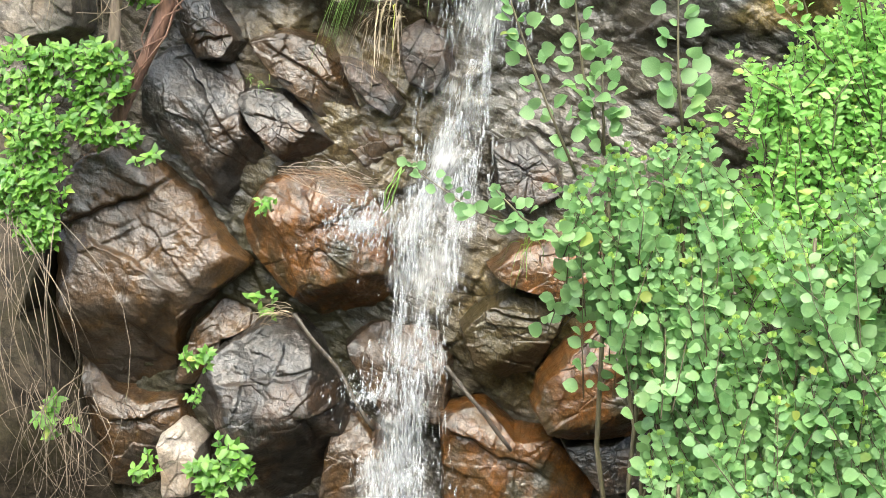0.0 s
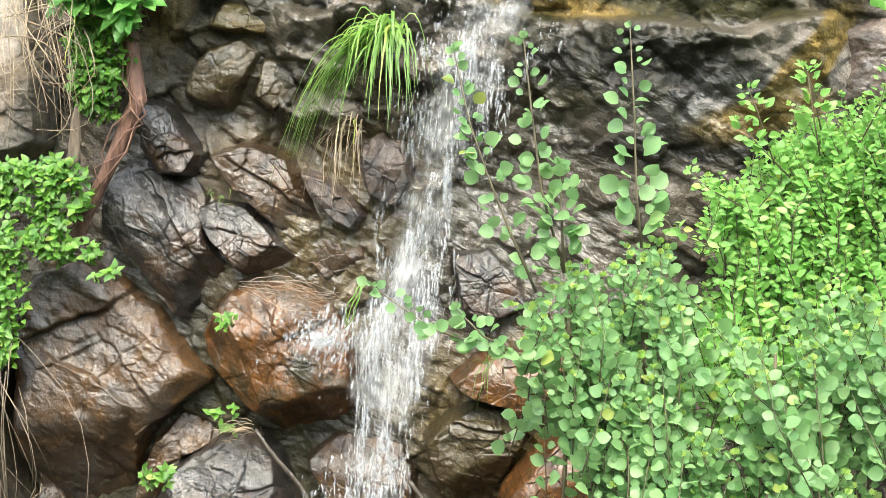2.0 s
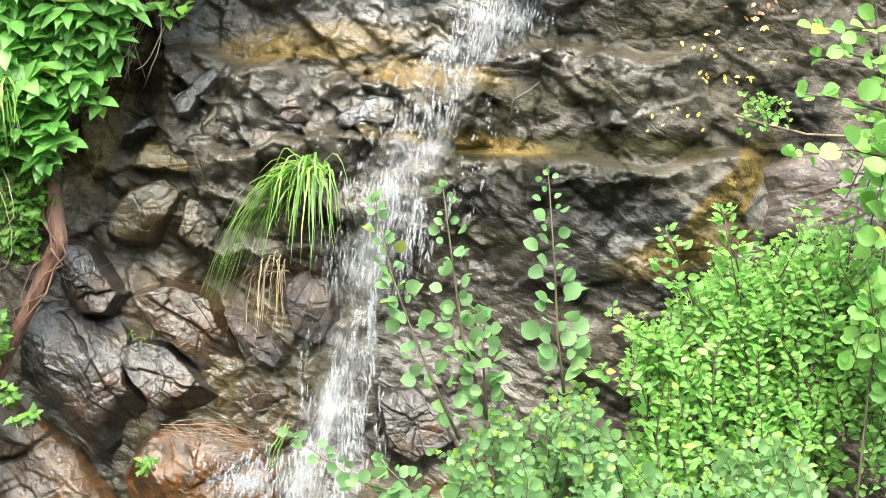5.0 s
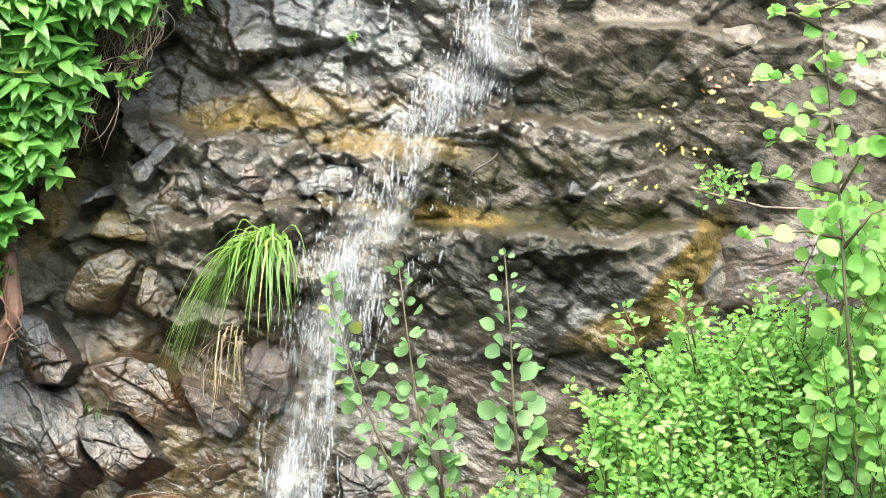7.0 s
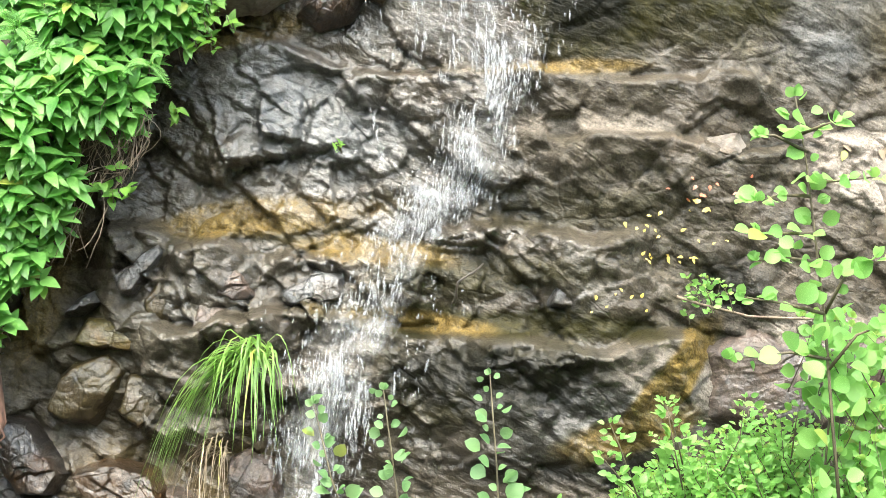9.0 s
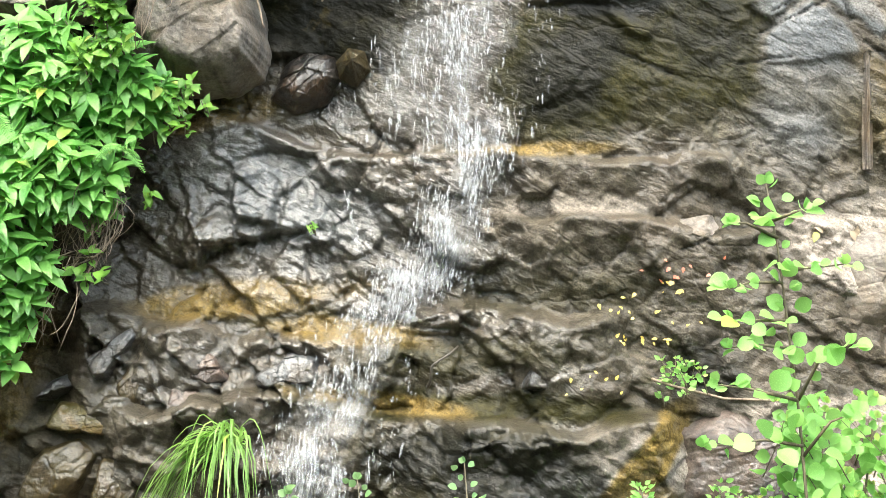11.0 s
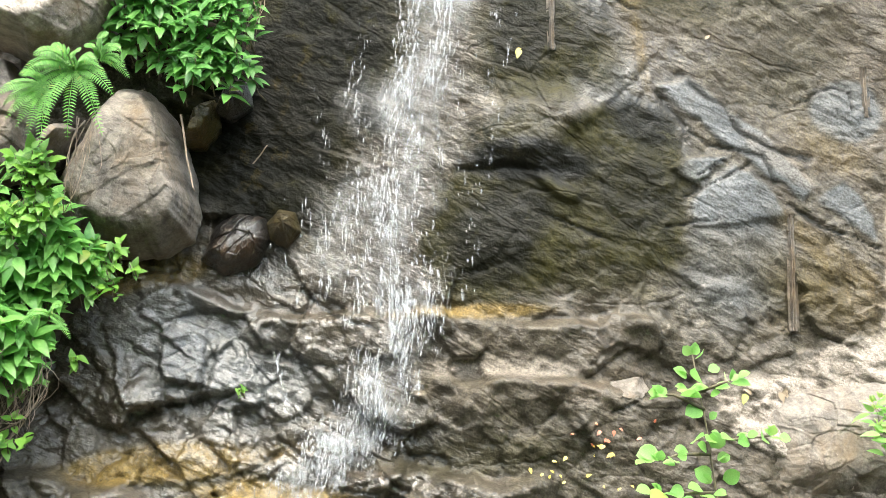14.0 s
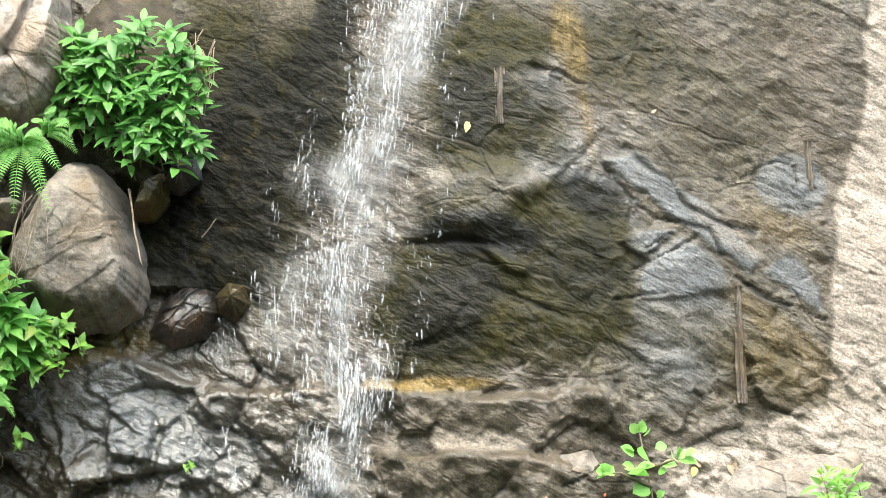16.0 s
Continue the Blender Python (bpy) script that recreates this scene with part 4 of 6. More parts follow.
rock("pale grey pinkish stone", ROCK_PINK, (-0.88, 2.61, -0.84, 2.71, -0.72, 2.69, -0.69, 2.6, -0.77, 2.56, -0.85, 2.56), 0.05, 0.1, 37, ((70, 0.1, 0.7),), "stone", lean=30, group=MID, rim=4.0)
rock("brown stone beside the grass tuft", ROCK_BROWN, (-0.96, 2.45, -0.88, 2.55, -0.71, 2.6, -0.69, 2.53, -0.83, 2.46, -0.89, 2.39), 0.03, 0.1, 38, ((80, 0.1, 0.7),), "stone", lean=20, group=MID, rim=4.0)
rock("brown wet stone by the pale stones", ROCK_OLIVE, (-0.69, 2.62, -0.64, 2.69, -0.57, 2.7, -0.56, 2.64, -0.61, 2.58, -0.66, 2.58), 0.05, 0.08, 39, ((70, 0.1, 0.7),), "stone", lean=50, group=MID, rim=4.0)
rock("grey wet slab of rock above the ledge", ROCK_SLATE, (-0.56, 2.72, -0.51, 2.77, -0.39, 2.84, -0.28, 2.81, -0.26, 2.7, -0.39, 2.68, -0.51, 2.67), 0, 0.13, 40, ((90, 0.0, 0.55),), "stone", lean=0, group=MID, rim=4.0)
rock("dark wet stone above the water ledge", ROCK_SLATE, (0.45, 2.68, 0.49, 2.81, 0.6, 2.86, 0.68, 2.79, 0.68, 2.68, 0.56, 2.65), -0.02, 0.11, 41, ((80, 0.0, 0.6), (-30, 0.5, 1.0)), "stone", lean=-50, group=MID, rim=4.0)
rock("dark slate block between rust streaks", ROCK_SLATE, (0.48, 2.23, 0.51, 2.34, 0.62, 2.37, 0.74, 2.34, 0.7, 2.22, 0.58, 2.2), 0, 0.12, 42, ((85, 0.2, 0.7), (0, 0.6, 1.5)), "stone", lean=10, group=MID, rim=4.0)

rock("large dry grey boulder with rounded edges", ROCK_GREY, (-0.86, 4.39, -0.78, 4.47, -0.68, 4.45, -0.59, 4.35, -0.53, 4.21, -0.5, 4.08, -0.48, 3.95, -0.51, 3.87, -0.6, 3.81, -0.72, 3.8, -0.84, 3.83, -0.94, 3.89, -1.02, 3.98, -1.01, 4.13, -0.93, 4.27), 0.08, 0.28, 51, ((100, 0.55, 0.6), (20, 0.6, 0.7), (-75, 0.65, 1.2), (190, 0.7, 0.6)), lean=62, steps=((-0.77, 4.29, -0.49, 4.14, 0.007), (-0.94, 3.95, -0.53, 4.14, 0.006)), rim=3.5, soft=0.025)
rock("dry pale grey rock overhanging the fern", ROCK_PALE, (-1.32, 5.22, -0.82, 5.23, -0.78, 4.96, -0.76, 4.83, -0.78, 4.7, -0.85, 4.6, -0.95, 4.54, -1.08, 4.52, -1.29, 4.63), 0.22, 0.28, 52, ((60, 0.3, 0.5), (-40, 0.2, 1.1), (-80, 0.5, 1.4)), lean=-40, steps=((-0.98, 4.76, -0.89, 5.05, 0.05),), rim=4.0)
rock("brown stone wedged between boulders", ROCK_OLIVE, (-0.55, 4.24, -0.51, 4.39, -0.43, 4.42, -0.41, 4.32, -0.47, 4.24), 0.10, 0.12, 53, ((70, 0.1, 0.7),), name="stone", rim=4.0)
rock("small grey stone in the gully", ROCK_SLATE, (-0.43, 4.37, -0.39, 4.47, -0.3, 4.49, -0.29, 4.4, -0.37, 4.35), 0.10, 0.12, 54, ((80, 0.1, 0.7),), name="stone", rim=4.0)
rock("flat grey stone under the fern", ROCK_GREY, (-1.11, 4.13, -1.07, 4.22, -0.99, 4.3, -0.94, 4.27, -1.01, 4.15, -1.08, 4.11), 0.2, 0.16, 55, ((110, 0.2, 0.8),), name="stone", rim=4.0)
rock("weathered grey rock behind the leafy plants", ROCK_GREY, (-1.59, 4.58, -1.2, 4.56, -1.11, 4.36, -1.12, 4.19, -1.16, 4.1, -1.33, 4.07, -1.57, 4.08), 0.10, 0.22, 57, ((60, 0.3, 0.5), (-30, 0.5, 0.9)), lean=70, steps=((-1.24, 4.52, -1.21, 4.1, 0.03), (-1.46, 4.35, -1.11, 4.27, 0.02)))
rock("grey weathered rock behind dry stalks", ROCK_GREY, (-2.30, 2.65, -2.03, 2.69, -1.92, 2.34, -1.94, 2.08, -2.14, 2.01, -2.32, 2.12), 0.10, 0.2, 56)
rock("dark smooth wet boulder at the gully mouth", ROCK_DARK, (-0.48, 3.81, -0.42, 3.94, -0.33, 4, -0.23, 3.97, -0.21, 3.88, -0.27, 3.79, -0.39, 3.75), 0.0, 0.09, 58, ((95, 0.1, 0.5), (-60, 0.5, 0.8)), lean=40, rim=2.5, soft=0.03)
rock("small round wet stone at the gully mouth", ROCK_OLIVE_DARK, (-0.22, 3.94, -0.18, 3.99, -0.12, 3.98, -0.1, 3.91, -0.15, 3.85, -0.21, 3.88), 0.02, 0.12, 59, ((90, 0.1, 0.5),), name="stone", rim=2.5, soft=0.03)
rock("pale pinkish rock beside the rust streak", ROCK_PINK, (1.00, 2.54, 1.20, 2.62, 1.47, 2.62, 1.76, 2.59, 1.76, 2.23, 1.34, 2.16, 0.99, 2.27), 0.02, 0.07, 63, ((90, 0.3, 0.5), (-60, 0.5, 0.6)), lean=10, rim=1.0, soft=0.02)
rock("pale dry shelf of rock", ROCK_GREY, (1.52, 3.18, 1.76, 3.26, 2.19, 3.30, 2.20, 2.88, 1.65, 2.89), 0.02, 0.07, 64, ((90, 0.2, 0.6), (180, 0.4, 0.4)), lean=8, rim=1.0, soft=0.02)
rock("flat pale rock shelf beneath fallen leaves", ROCK_GREY, (0.93, 3.29, 1.16, 3.32, 1.22, 3.20, 0.99, 3.16), 0.03, 0.08, 65, name="stone", rim=1.2)


# ---- water ----
def flow_sheet(thing_ob, name, nodes, off, material, label, across=40, spread=1.0, seed=1):
    """A film of running water along a line of (x, z, half width) over the rock."""
    nx, nz, nw = (np.array(nodes[k::3]) for k in range(3))
    run = np.concatenate([[0], np.cumsum(np.hypot(np.diff(nx), np.diff(nz)))])
    length = np.arange(0, run[-1], 0.014)
    cx, cz, w = (np.interp(length, run, a) for a in (nx, nz, nw))
    k = np.hanning(21) / np.hanning(21).sum()
    cx, w = (np.convolve(np.pad(a, 10, mode="edge"), k, "valid") for a in (cx, w))
    u = np.linspace(-1, 1, across)
    px = cx[:, None] + spread * w[:, None] * u + 0.012 * fbm(length[:, None] * 0 + u * 3, length[:, None], 2.0, 3, seed)
    pz = cz[:, None] + 0 * u
    stand = np.maximum.reduce([relief(px, pz), relief(px + 0.03, pz), relief(px - 0.03, pz), relief(px, pz + 0.03)])
    py = base_y(px) - stand - off - 0.02 * fbm(px, pz * 0.4, 16, 3, seed + 5) - 0.01
    m = across
    cells = (np.arange(len(length) - 1)[:, None] * m + np.arange(m - 1)).ravel()
    ob = link_mesh(name, np.stack([px, py, pz], -1).reshape(-1, 3), np.stack([cells, cells + m, cells + m + 1, cells + 1], 1), material, thing_ob, label)
    uv = ob.data.uv_layers.new(name="flow")
    index = np.empty(len(ob.data.loops), np.int32)
    ob.data.loops.foreach_get("vertex_index", index)
    flat_u, flat_v = np.broadcast_to(px - cx[:, None], px.shape).ravel(), np.broadcast_to(length[:, None], px.shape).ravel()
    uv.data.foreach_set("uv", np.stack([flat_u[index], flat_v[index]], -1).astype(np.float32).ravel())
    body = ob.data.attributes.new("body", "FLOAT", "POINT")
    edge = (1 - np.abs(u) ** 2.2)[None, :] * np.minimum(1, np.minimum(length, length[-1] - length) / 0.12)[:, None] - 0.6 + 0.9 * fbm(px, pz, 5, 3, seed + 8)
    body.data.foreach_set("value", np.ascontiguousarray(edge * 1.4, np.float32).ravel())
    return ob


def flow_drops(thing_ob, name, nodes, off, count, size, spread, seed, label=""):
    """Falling drops and threads, drawn out along the flow."""
    rng = np.random.RandomState(seed)
    nx, nz, nw = (np.array(nodes[k::3]) for k in range(3))
    run = np.concatenate([[0], np.cumsum(np.hypot(np.diff(nx), np.diff(nz)))])
    at = rng.uniform(0, run[-1], count)
    cx, cz, w = (np.interp(at, run, a) for a in (nx, nz, nw))
    side = np.clip(rng.normal(0, 0.55, count), -1.35, 1.35)
    x, z = cx + spread * w * side, cz + rng.normal(0, 0.01, count)
    clump = fbm(x * 2.6, z * 0.5, 9.0, 3, seed + 70) + 0.5 * fbm(x, z, 6.0, 3, seed + 75) + rng.normal(0, 0.12, count)
    keep = clump > 0.02
    at, x, z, count = at[keep], x[keep], z[keep], int(keep.sum())
    y = base_y(x) - relief(x, z) - off - np.abs(rng.normal(0, 0.035, count))
    slope = np.gradient(nx, run)
    drift = 0.3 * np.interp(at, run, slope) + rng.normal(0, 0.10, count)
    long, wide = size * rng.lognormal(0, 0.6, count), 0.0027 * rng.lognormal(0, 0.45, count)
    ring = np.array([(1, 0), (-0.5, 0.87), (-0.5, -0.87)])
    verts = np.empty((count, 8, 3))
    for k in range(3):
        for j, (lev, fat) in enumerate(((0.25, 1.0), (-0.2, 0.8))):
            verts[:, j * 3 + k] = np.stack([x + drift * -lev * long + ring[k, 0] * wide * fat, y + ring[k, 1] * wide * fat, z + lev * long], -1)
    verts[:, 6] = np.stack([x - drift * 0.5 * long, y, z + 0.5 * long], -1)
    verts[:, 7] = np.stack([x + drift * 0.5 * long, y, z - 0.5 * long], -1)
    one = np.array([(6, 0, 1), (6, 1, 2), (6, 2, 0), (0, 3, 4), (0, 4, 1), (1, 4, 5), (1, 5, 2), (2, 5, 3), (2, 3, 0), (7, 4, 3), (7, 5, 4), (7, 3, 5)])
    faces = (np.arange(count)[:, None, None] * 8 + one).reshape(-1, 3)
    return link_mesh(name, verts.reshape(-1, 3), faces, DROPS, thing_ob, label, kind="stuff")


def splash(thing_ob, x, y, z, reach, count, seed, rise=0.5):
    """Foam and flying drops where the water strikes a stone."""
    rng = np.random.RandomState(seed)
    way = rng.normal(0, 1, (count, 3)) * (1, 0.7, 0.6)
    far = reach * np.abs(rng.normal(0, 0.6, count))[:, None]
    p = np.array((x, y, z)) + way / np.linalg.norm(way, axis=1)[:, None] * far + (0, -0.02, 0)
    p[:, 2] += rise * far[:, 0] - 0.4 * far[:, 0] ** 2 / reach
    r = 0.0014 * rng.lognormal(0, 0.6, count)
    tip = np.array([(1, 0, 0), (-1, 0, 0), (0, 1, 0), (0, -1, 0), (0.6, 0, 3.0), (-0.6, 0, -3.0)])
    one = np.array([(0, 2, 4), (2, 1, 4), (1, 3, 4), (3, 0, 4), (2, 0, 5), (1, 2, 5), (3, 1, 5), (0, 3, 5)])
    verts = (p[:, None] + tip * r[:, None, None]).reshape(-1, 3)
    link_mesh("splash", verts, (np.arange(count)[:, None, None] * 6 + one).reshape(-1, 3), DROPS, thing_ob, "white splashing drops", kind="stuff")


TOP = (0.64, 5.28, 0.25, 0.58, 5.12, 0.24, 0.49, 4.88, 0.22, 0.4, 4.65, 0.23, 0.29, 4.42, 0.28, 0.21, 4.13, 0.3, 0.19, 3.98, 0.31, 0.17, 3.76, 0.29, 0.23, 3.56, 0.24)
CORE = (0.59, 5.13, 0.11, 0.49, 4.84, 0.11, 0.44, 4.58, 0.1, 0.31, 4.36, 0.13, 0.26, 4.13, 0.12, 0.24, 3.93, 0.11, 0.24, 3.76, 0.11, 0.29, 3.59, 0.11)
STEP = (0.26, 3.78, 0.18, 0.27, 3.59, 0.17, 0.28, 3.42, 0.15, 0.24, 3.41, 0.14, 0.21, 3.26, 0.14, 0.16, 3.13, 0.15, 0.06, 3.05, 0.11, -0.05, 2.92, 0.17)
LEDGE = (0.12, 3.13, 0.17, -0.03, 2.99, 0.15, -0.09, 2.9, 0.19, -0.12, 2.77, 0.2, -0.2, 2.68, 0.27, -0.26, 2.56, 0.24, -0.29, 2.39, 0.21, -0.35, 2.23, 0.18, -0.4, 2.06, 0.16)
LOWER = (-0.28, 2.48, 0.17, -0.32, 2.31, 0.16, -0.39, 2.14, 0.14, -0.42, 1.98, 0.13, -0.43, 2.01, 0.13, -0.47, 1.81, 0.14, -0.51, 1.58, 0.15, -0.57, 1.44, 0.18, -0.58, 1.33, 0.18)
FOOT = (-0.53, 1.54, 0.12, -0.59, 1.37, 0.15, -0.59, 1.23, 0.15, -0.6, 1.1, 0.11, -0.62, 0.92, 0.14, -0.67, 0.69, 0.15, -0.67, 0.48, 0.14, -0.67, 0.27, 0.18, -0.67, 0.04, 0.18)
fall = thing("waterfall", (-0.62, 5.1, 0.1), "white water tumbling down the wet rock in threads", "waterfall")
flow_sheet(fall, "veil", TOP, 0.012, WATER_FINE, "thin clear veil of water", seed=1, spread=1.12)
flow_sheet(fall, "cascade", CORE, 0.03, WATER_THIN, "broken white core of the upper fall", seed=6, spread=1.25)
flow_sheet(fall, "cascade", STEP, 0.02, WATER_THIN, "broken white cascade", seed=2, spread=1.2)
flow_sheet(fall, "veil", LEDGE, 0.015, WATER_THIN, "thin film running over ledges", seed=3, spread=1.1)
flow_sheet(fall, "cascade", LOWER, 0.06, WATER_THICK, "dense white fall", seed=4, spread=1.15)
flow_sheet(fall, "cascade", FOOT, 0.24, WATER_THICK, "dense white fall over boulders", seed=5, spread=1.15)
flow_drops(fall, "threads", TOP, 0.02, 5200, 0.020, 1.0, 11)
flow_drops(fall, "threads", CORE, 0.04, 2800, 0.024, 1.1, 17)
flow_drops(fall, "threads", STEP, 0.03, 4600, 0.022, 0.9, 12)
flow_drops(fall, "threads", LEDGE, 0.02, 3600, 0.018, 1.0, 13)
flow_drops(fall, "threads", LOWER, 0.09, 9000, 0.030, 0.95, 14)
flow_drops(fall, "threads", FOOT, 0.27, 7500, 0.030, 0.95, 15)
splash(fall, -0.80, 4.98, 1.40, 0.15, 3200, 21)
splash(fall, -0.76, 4.95, 0.78, 0.16, 900, 22)
splash(fall, -0.63, 4.95, 0.46, 0.18, 1200, 23)
splash(fall, 0.02, 5.15, 3.09, 0.12, 700, 24, 0.2)
splash(fall, -0.46, 5.2, 2.44, 0.16, 300, 25, 0.2)
trickle = (-0.19, 3.44, 0.012, -0.16, 3.29, 0.014, -0.12, 3.18, 0.02)
flow_drops(fall, "trickle", trickle, 0.03, 70, 0.02, 1.0, 16, "narrow white trickle")


# ---- plants ----
def leaf_shape(kind):
    """Vertices and faces of one leaf: base at the origin, tip along +y, upper side +z, one unit long."""
    wide, peak, tip, rows, cup = {"round": (0.46, 0.5, 0.62, 5, 0.10), "ovate": (0.30, 0.36, 1.0, 5, 0.10), "lance": (0.19, 0.42, 0.95, 6, 0.2),
                                  "small": (0.33, 0.42, 0.9, 4, 0.08)}[kind]
    verts, faces = [], []
    for k in range(rows + 1):
        t = k / rows
        w = wide * (math.sin(math.pi * t ** (math.log(0.5) / math.log(peak))) ** tip if 0 < t < 1 else 0)
        bend = -cup * (t - 0.2) ** 2 * 1.6
        for side in (-1, 0, 1):
            verts.append((side * w, t, bend + abs(side) * w * 0.28))
    for k in range(rows):
        for a in (0, 1):
            q = [k * 3 + a, k * 3 + a + 1, k * 3 + a + 4, k * 3 + a + 3]
            if k == 0:
                q = [1, k * 3 + a + 4, k * 3 + a + 3] if a == 0 else [1, k * 3 + a + 4, k * 3 + a + 3]
            if k == rows - 1:
                q = [k * 3 + a, k * 3 + a + 1, k * 3 + 4]
            faces.append(tuple(q))
    return np.array(verts), faces


LEAF_MESH = {}


def leaf_frame(place, tip, up, size):
    """A pose for a leaf: tip is where it points, up the side that faces the light."""
    y = Vector(tip).normalized()
    x = y.cross(Vector(up)).normalized()
    z = x.cross(y)
    m = Matrix((x, y, z)).transposed().to_4x4()
    return Matrix.Translation(place) @ m @ Matrix.Scale(size, 4)


def foliage(parent, kind, poses, material, singles, name="leaf"):
    """Leaves on a plant: the first ones as objects of their own, the rest joined."""
    verts, faces = leaf_shape(kind)
    key = (kind, material.name)
    if key not in LEAF_MESH:
        me = bpy.data.meshes.new(name)
        me.from_pydata(verts.tolist(), [], faces)
        me.polygons.foreach_set("use_smooth", [True] * len(me.polygons))
        me.materials.append(material)
        LEAF_MESH[key] = me
    for m in poses[:singles]:
        ob = new(name, LEAF_MESH[key])
        ob.parent, ob.matrix_parent_inverse = parent, parent.matrix_basis.inverted()
        ob.matrix_basis = m
    rest = poses[singles:]
    if rest:
        mats = np.array([m for m in rest])
        v = np.einsum("nij,vj->nvi", mats[:, :3, :3], verts) + mats[:, None, :3, 3]
        heap = [tuple(i + n * len(verts) for i in f) for n in range(len(rest)) for f in faces]
        link_mesh("leaves", v.reshape(-1, 3), heap, material, parent, kind="stuff")


def facing(rng, lift=0.6, spread=0.62):
    """An upper side turned to the open air and the light."""
    return Vector((rng.gauss(0, spread), -0.75 + rng.gauss(0, spread * 0.7), lift + rng.gauss(0, spread * 0.7))).normalized()


def sprig(rng, line, leaves, size, heap, poses, radius=0.004, first=0.1, side=0.9, lift=0.5, taper=0.5, loose=0.3, tips=None):
    """A twig along a line of points, with leaves set alternately to both sides."""
    pts = [Vector(p) for p in line]
    heap.tube(pts, radius, radius * 0.35, 5)
    total = len(pts) - 1
    for k in range(leaves):
        t = first + (1 - first) * (k + rng.gauss(0, 0.6)) / max(leaves - 1, 1)
        t = min(max(t, 0), 1) * total
        i = min(int(t), total - 1)
        p, way = pts[i].lerp(pts[i + 1], t - i), (pts[i + 1] - pts[i]).normalized()
        out = Vector(((1 if k % 2 else -1) * side, rng.gauss(-0.3, 0.35), rng.gauss(0.1, 0.3)))
        out = (out + way * rng.uniform(0.2, 0.8)).normalized()
        s = size * rng.uniform(0.55, 1.2) * (1 - taper * (k / max(leaves, 1)) ** 2)
        poses.append(leaf_frame(p + out * s * rng.uniform(0.1, 0.1 + loose), out, facing(rng, lift), s))
    top = pts[-1]
    poses = poses if tips is None else tips
    for k in range(3 if tips is None else 5):
        out = Vector((rng.gauss(0, 0.6), -0.2, 0.8))
        poses.append(leaf_frame(top, out, facing(rng, lift), size * (1 - taper) * rng.uniform(0.6, 0.9)))


def bush(name, base, label, lobes, twigs, leaves, size, kind, material, seed, singles=60, group="", side=0.9, lift=0.5, length=0.3, limb=0.010, category="shrub"):
    """A shrub: limbs from the base into each lobe (x, y, z, rx, ry, rz), twigs all through the lobes, leaves along the twigs."""
    rng = random.Random(seed)
    if category == "shrub":
        base = (base[0], base[1] + 0.1, -0.02)
    ob = thing(name, base, label, category, group)
    poses, tips, wood = [], [], Heap()
    volume = [l[3] * l[5] for l in lobes]
    for l, v in zip(lobes, volume):
        c = Vector(l[:3])
        n = max(3, round(twigs * v / sum(volume)))
        foot = Vector(base) + Vector((rng.gauss(0, 0.06), rng.gauss(0, 0.05), 0))
        low = c - Vector((0, 0, l[5] * 0.8))
        stem = Heap()
        stem.tube([foot, foot.lerp(low, 0.5) + Vector((rng.gauss(0, 0.04), 0.05, 0.05)), low, c.lerp(low, 0.2)], limb, limb * 0.5, 6)
        stem.done("limb", STEM, ob)
        for k in range(n):
            while True:
                d = Vector((rng.uniform(-1, 1), rng.uniform(-1, 1), rng.uniform(-1, 1)))
                if d.length < 1:
                    break
            tip = c + Vector((d.x * l[3], d.y * l[4], d.z * l[5]))
            way = Vector((rng.gauss(-0.22, 0.32) + d.x * 0.3, rng.gauss(-0.1, 0.25), 1.0)).normalized()
            reach = length * rng.uniform(0.6, 1.2)
            start = tip - way * reach
            mid = start.lerp(tip, 0.5) + Vector((rng.gauss(0, 0.02), rng.gauss(0, 0.02), 0))
            sprig(rng, [start, mid, tip], leaves, size, wood, poses, 0.0022, 0.05, side, lift, tips=tips)
    rng.shuffle(poses)
    poses.sort(key=lambda m: m.translation.y)
    near, far = poses[: singles * 3], poses[singles * 3:]
    rng.shuffle(near)
    wood.done("twigs", STEM, ob, kind="stuff")
    foliage(ob, kind, near + far, material, singles)
    foliage(ob, kind, tips, LEAF_TIP, 40)
    return ob


def branch(name, base, label, lines, leaves, size, kind, material, seed, group="", radius=0.005, side=0.9, lift=0.5, taper=0.45, category="shrub"):
    """A few long stems, each with its leaves."""
    rng = random.Random(seed)
    ob = thing(name, base, label, category, group)
    poses, wood = [], Heap()
    for line, n in zip(lines, leaves):
        wood = Heap()
        sprig(rng, line, n, size, wood, poses, radius, 0.05, side, lift, taper, 1.0)
        wood.done("stem", STEM, ob)
    foliage(ob, kind, poses, material, 220)
    return ob


RIGHT = "shrubs before the rock face"
# long stems with round leaves
branch("round_leaf_branch", (0.01, 4.15, 1.43), "upright stem with pale green round leaves", [[(-0.04, 4.12, 1.71), (-0.12, 4.1, 1.89), (-0.19, 4.1, 2.06), (-0.24, 4.1, 2.20), (-0.29, 4.1, 2.41)]], [56], 0.052, "round", LEAF_ROUND, 101, RIGHT)
branch("round_leaf_branch", (0.07, 4.15, 1.43), "upright stem with pale green round leaves", [[(0.04, 4.12, 1.77), (0.03, 4.1, 1.93), (0.02, 4.1, 2.09)], [(0.04, 4.12, 1.77), (-0.03, 4.1, 2.01), (-0.06, 4.1, 2.22), (-0.09, 4.1, 2.45)]], [36, 44], 0.05, "round", LEAF_ROUND, 102, RIGHT)
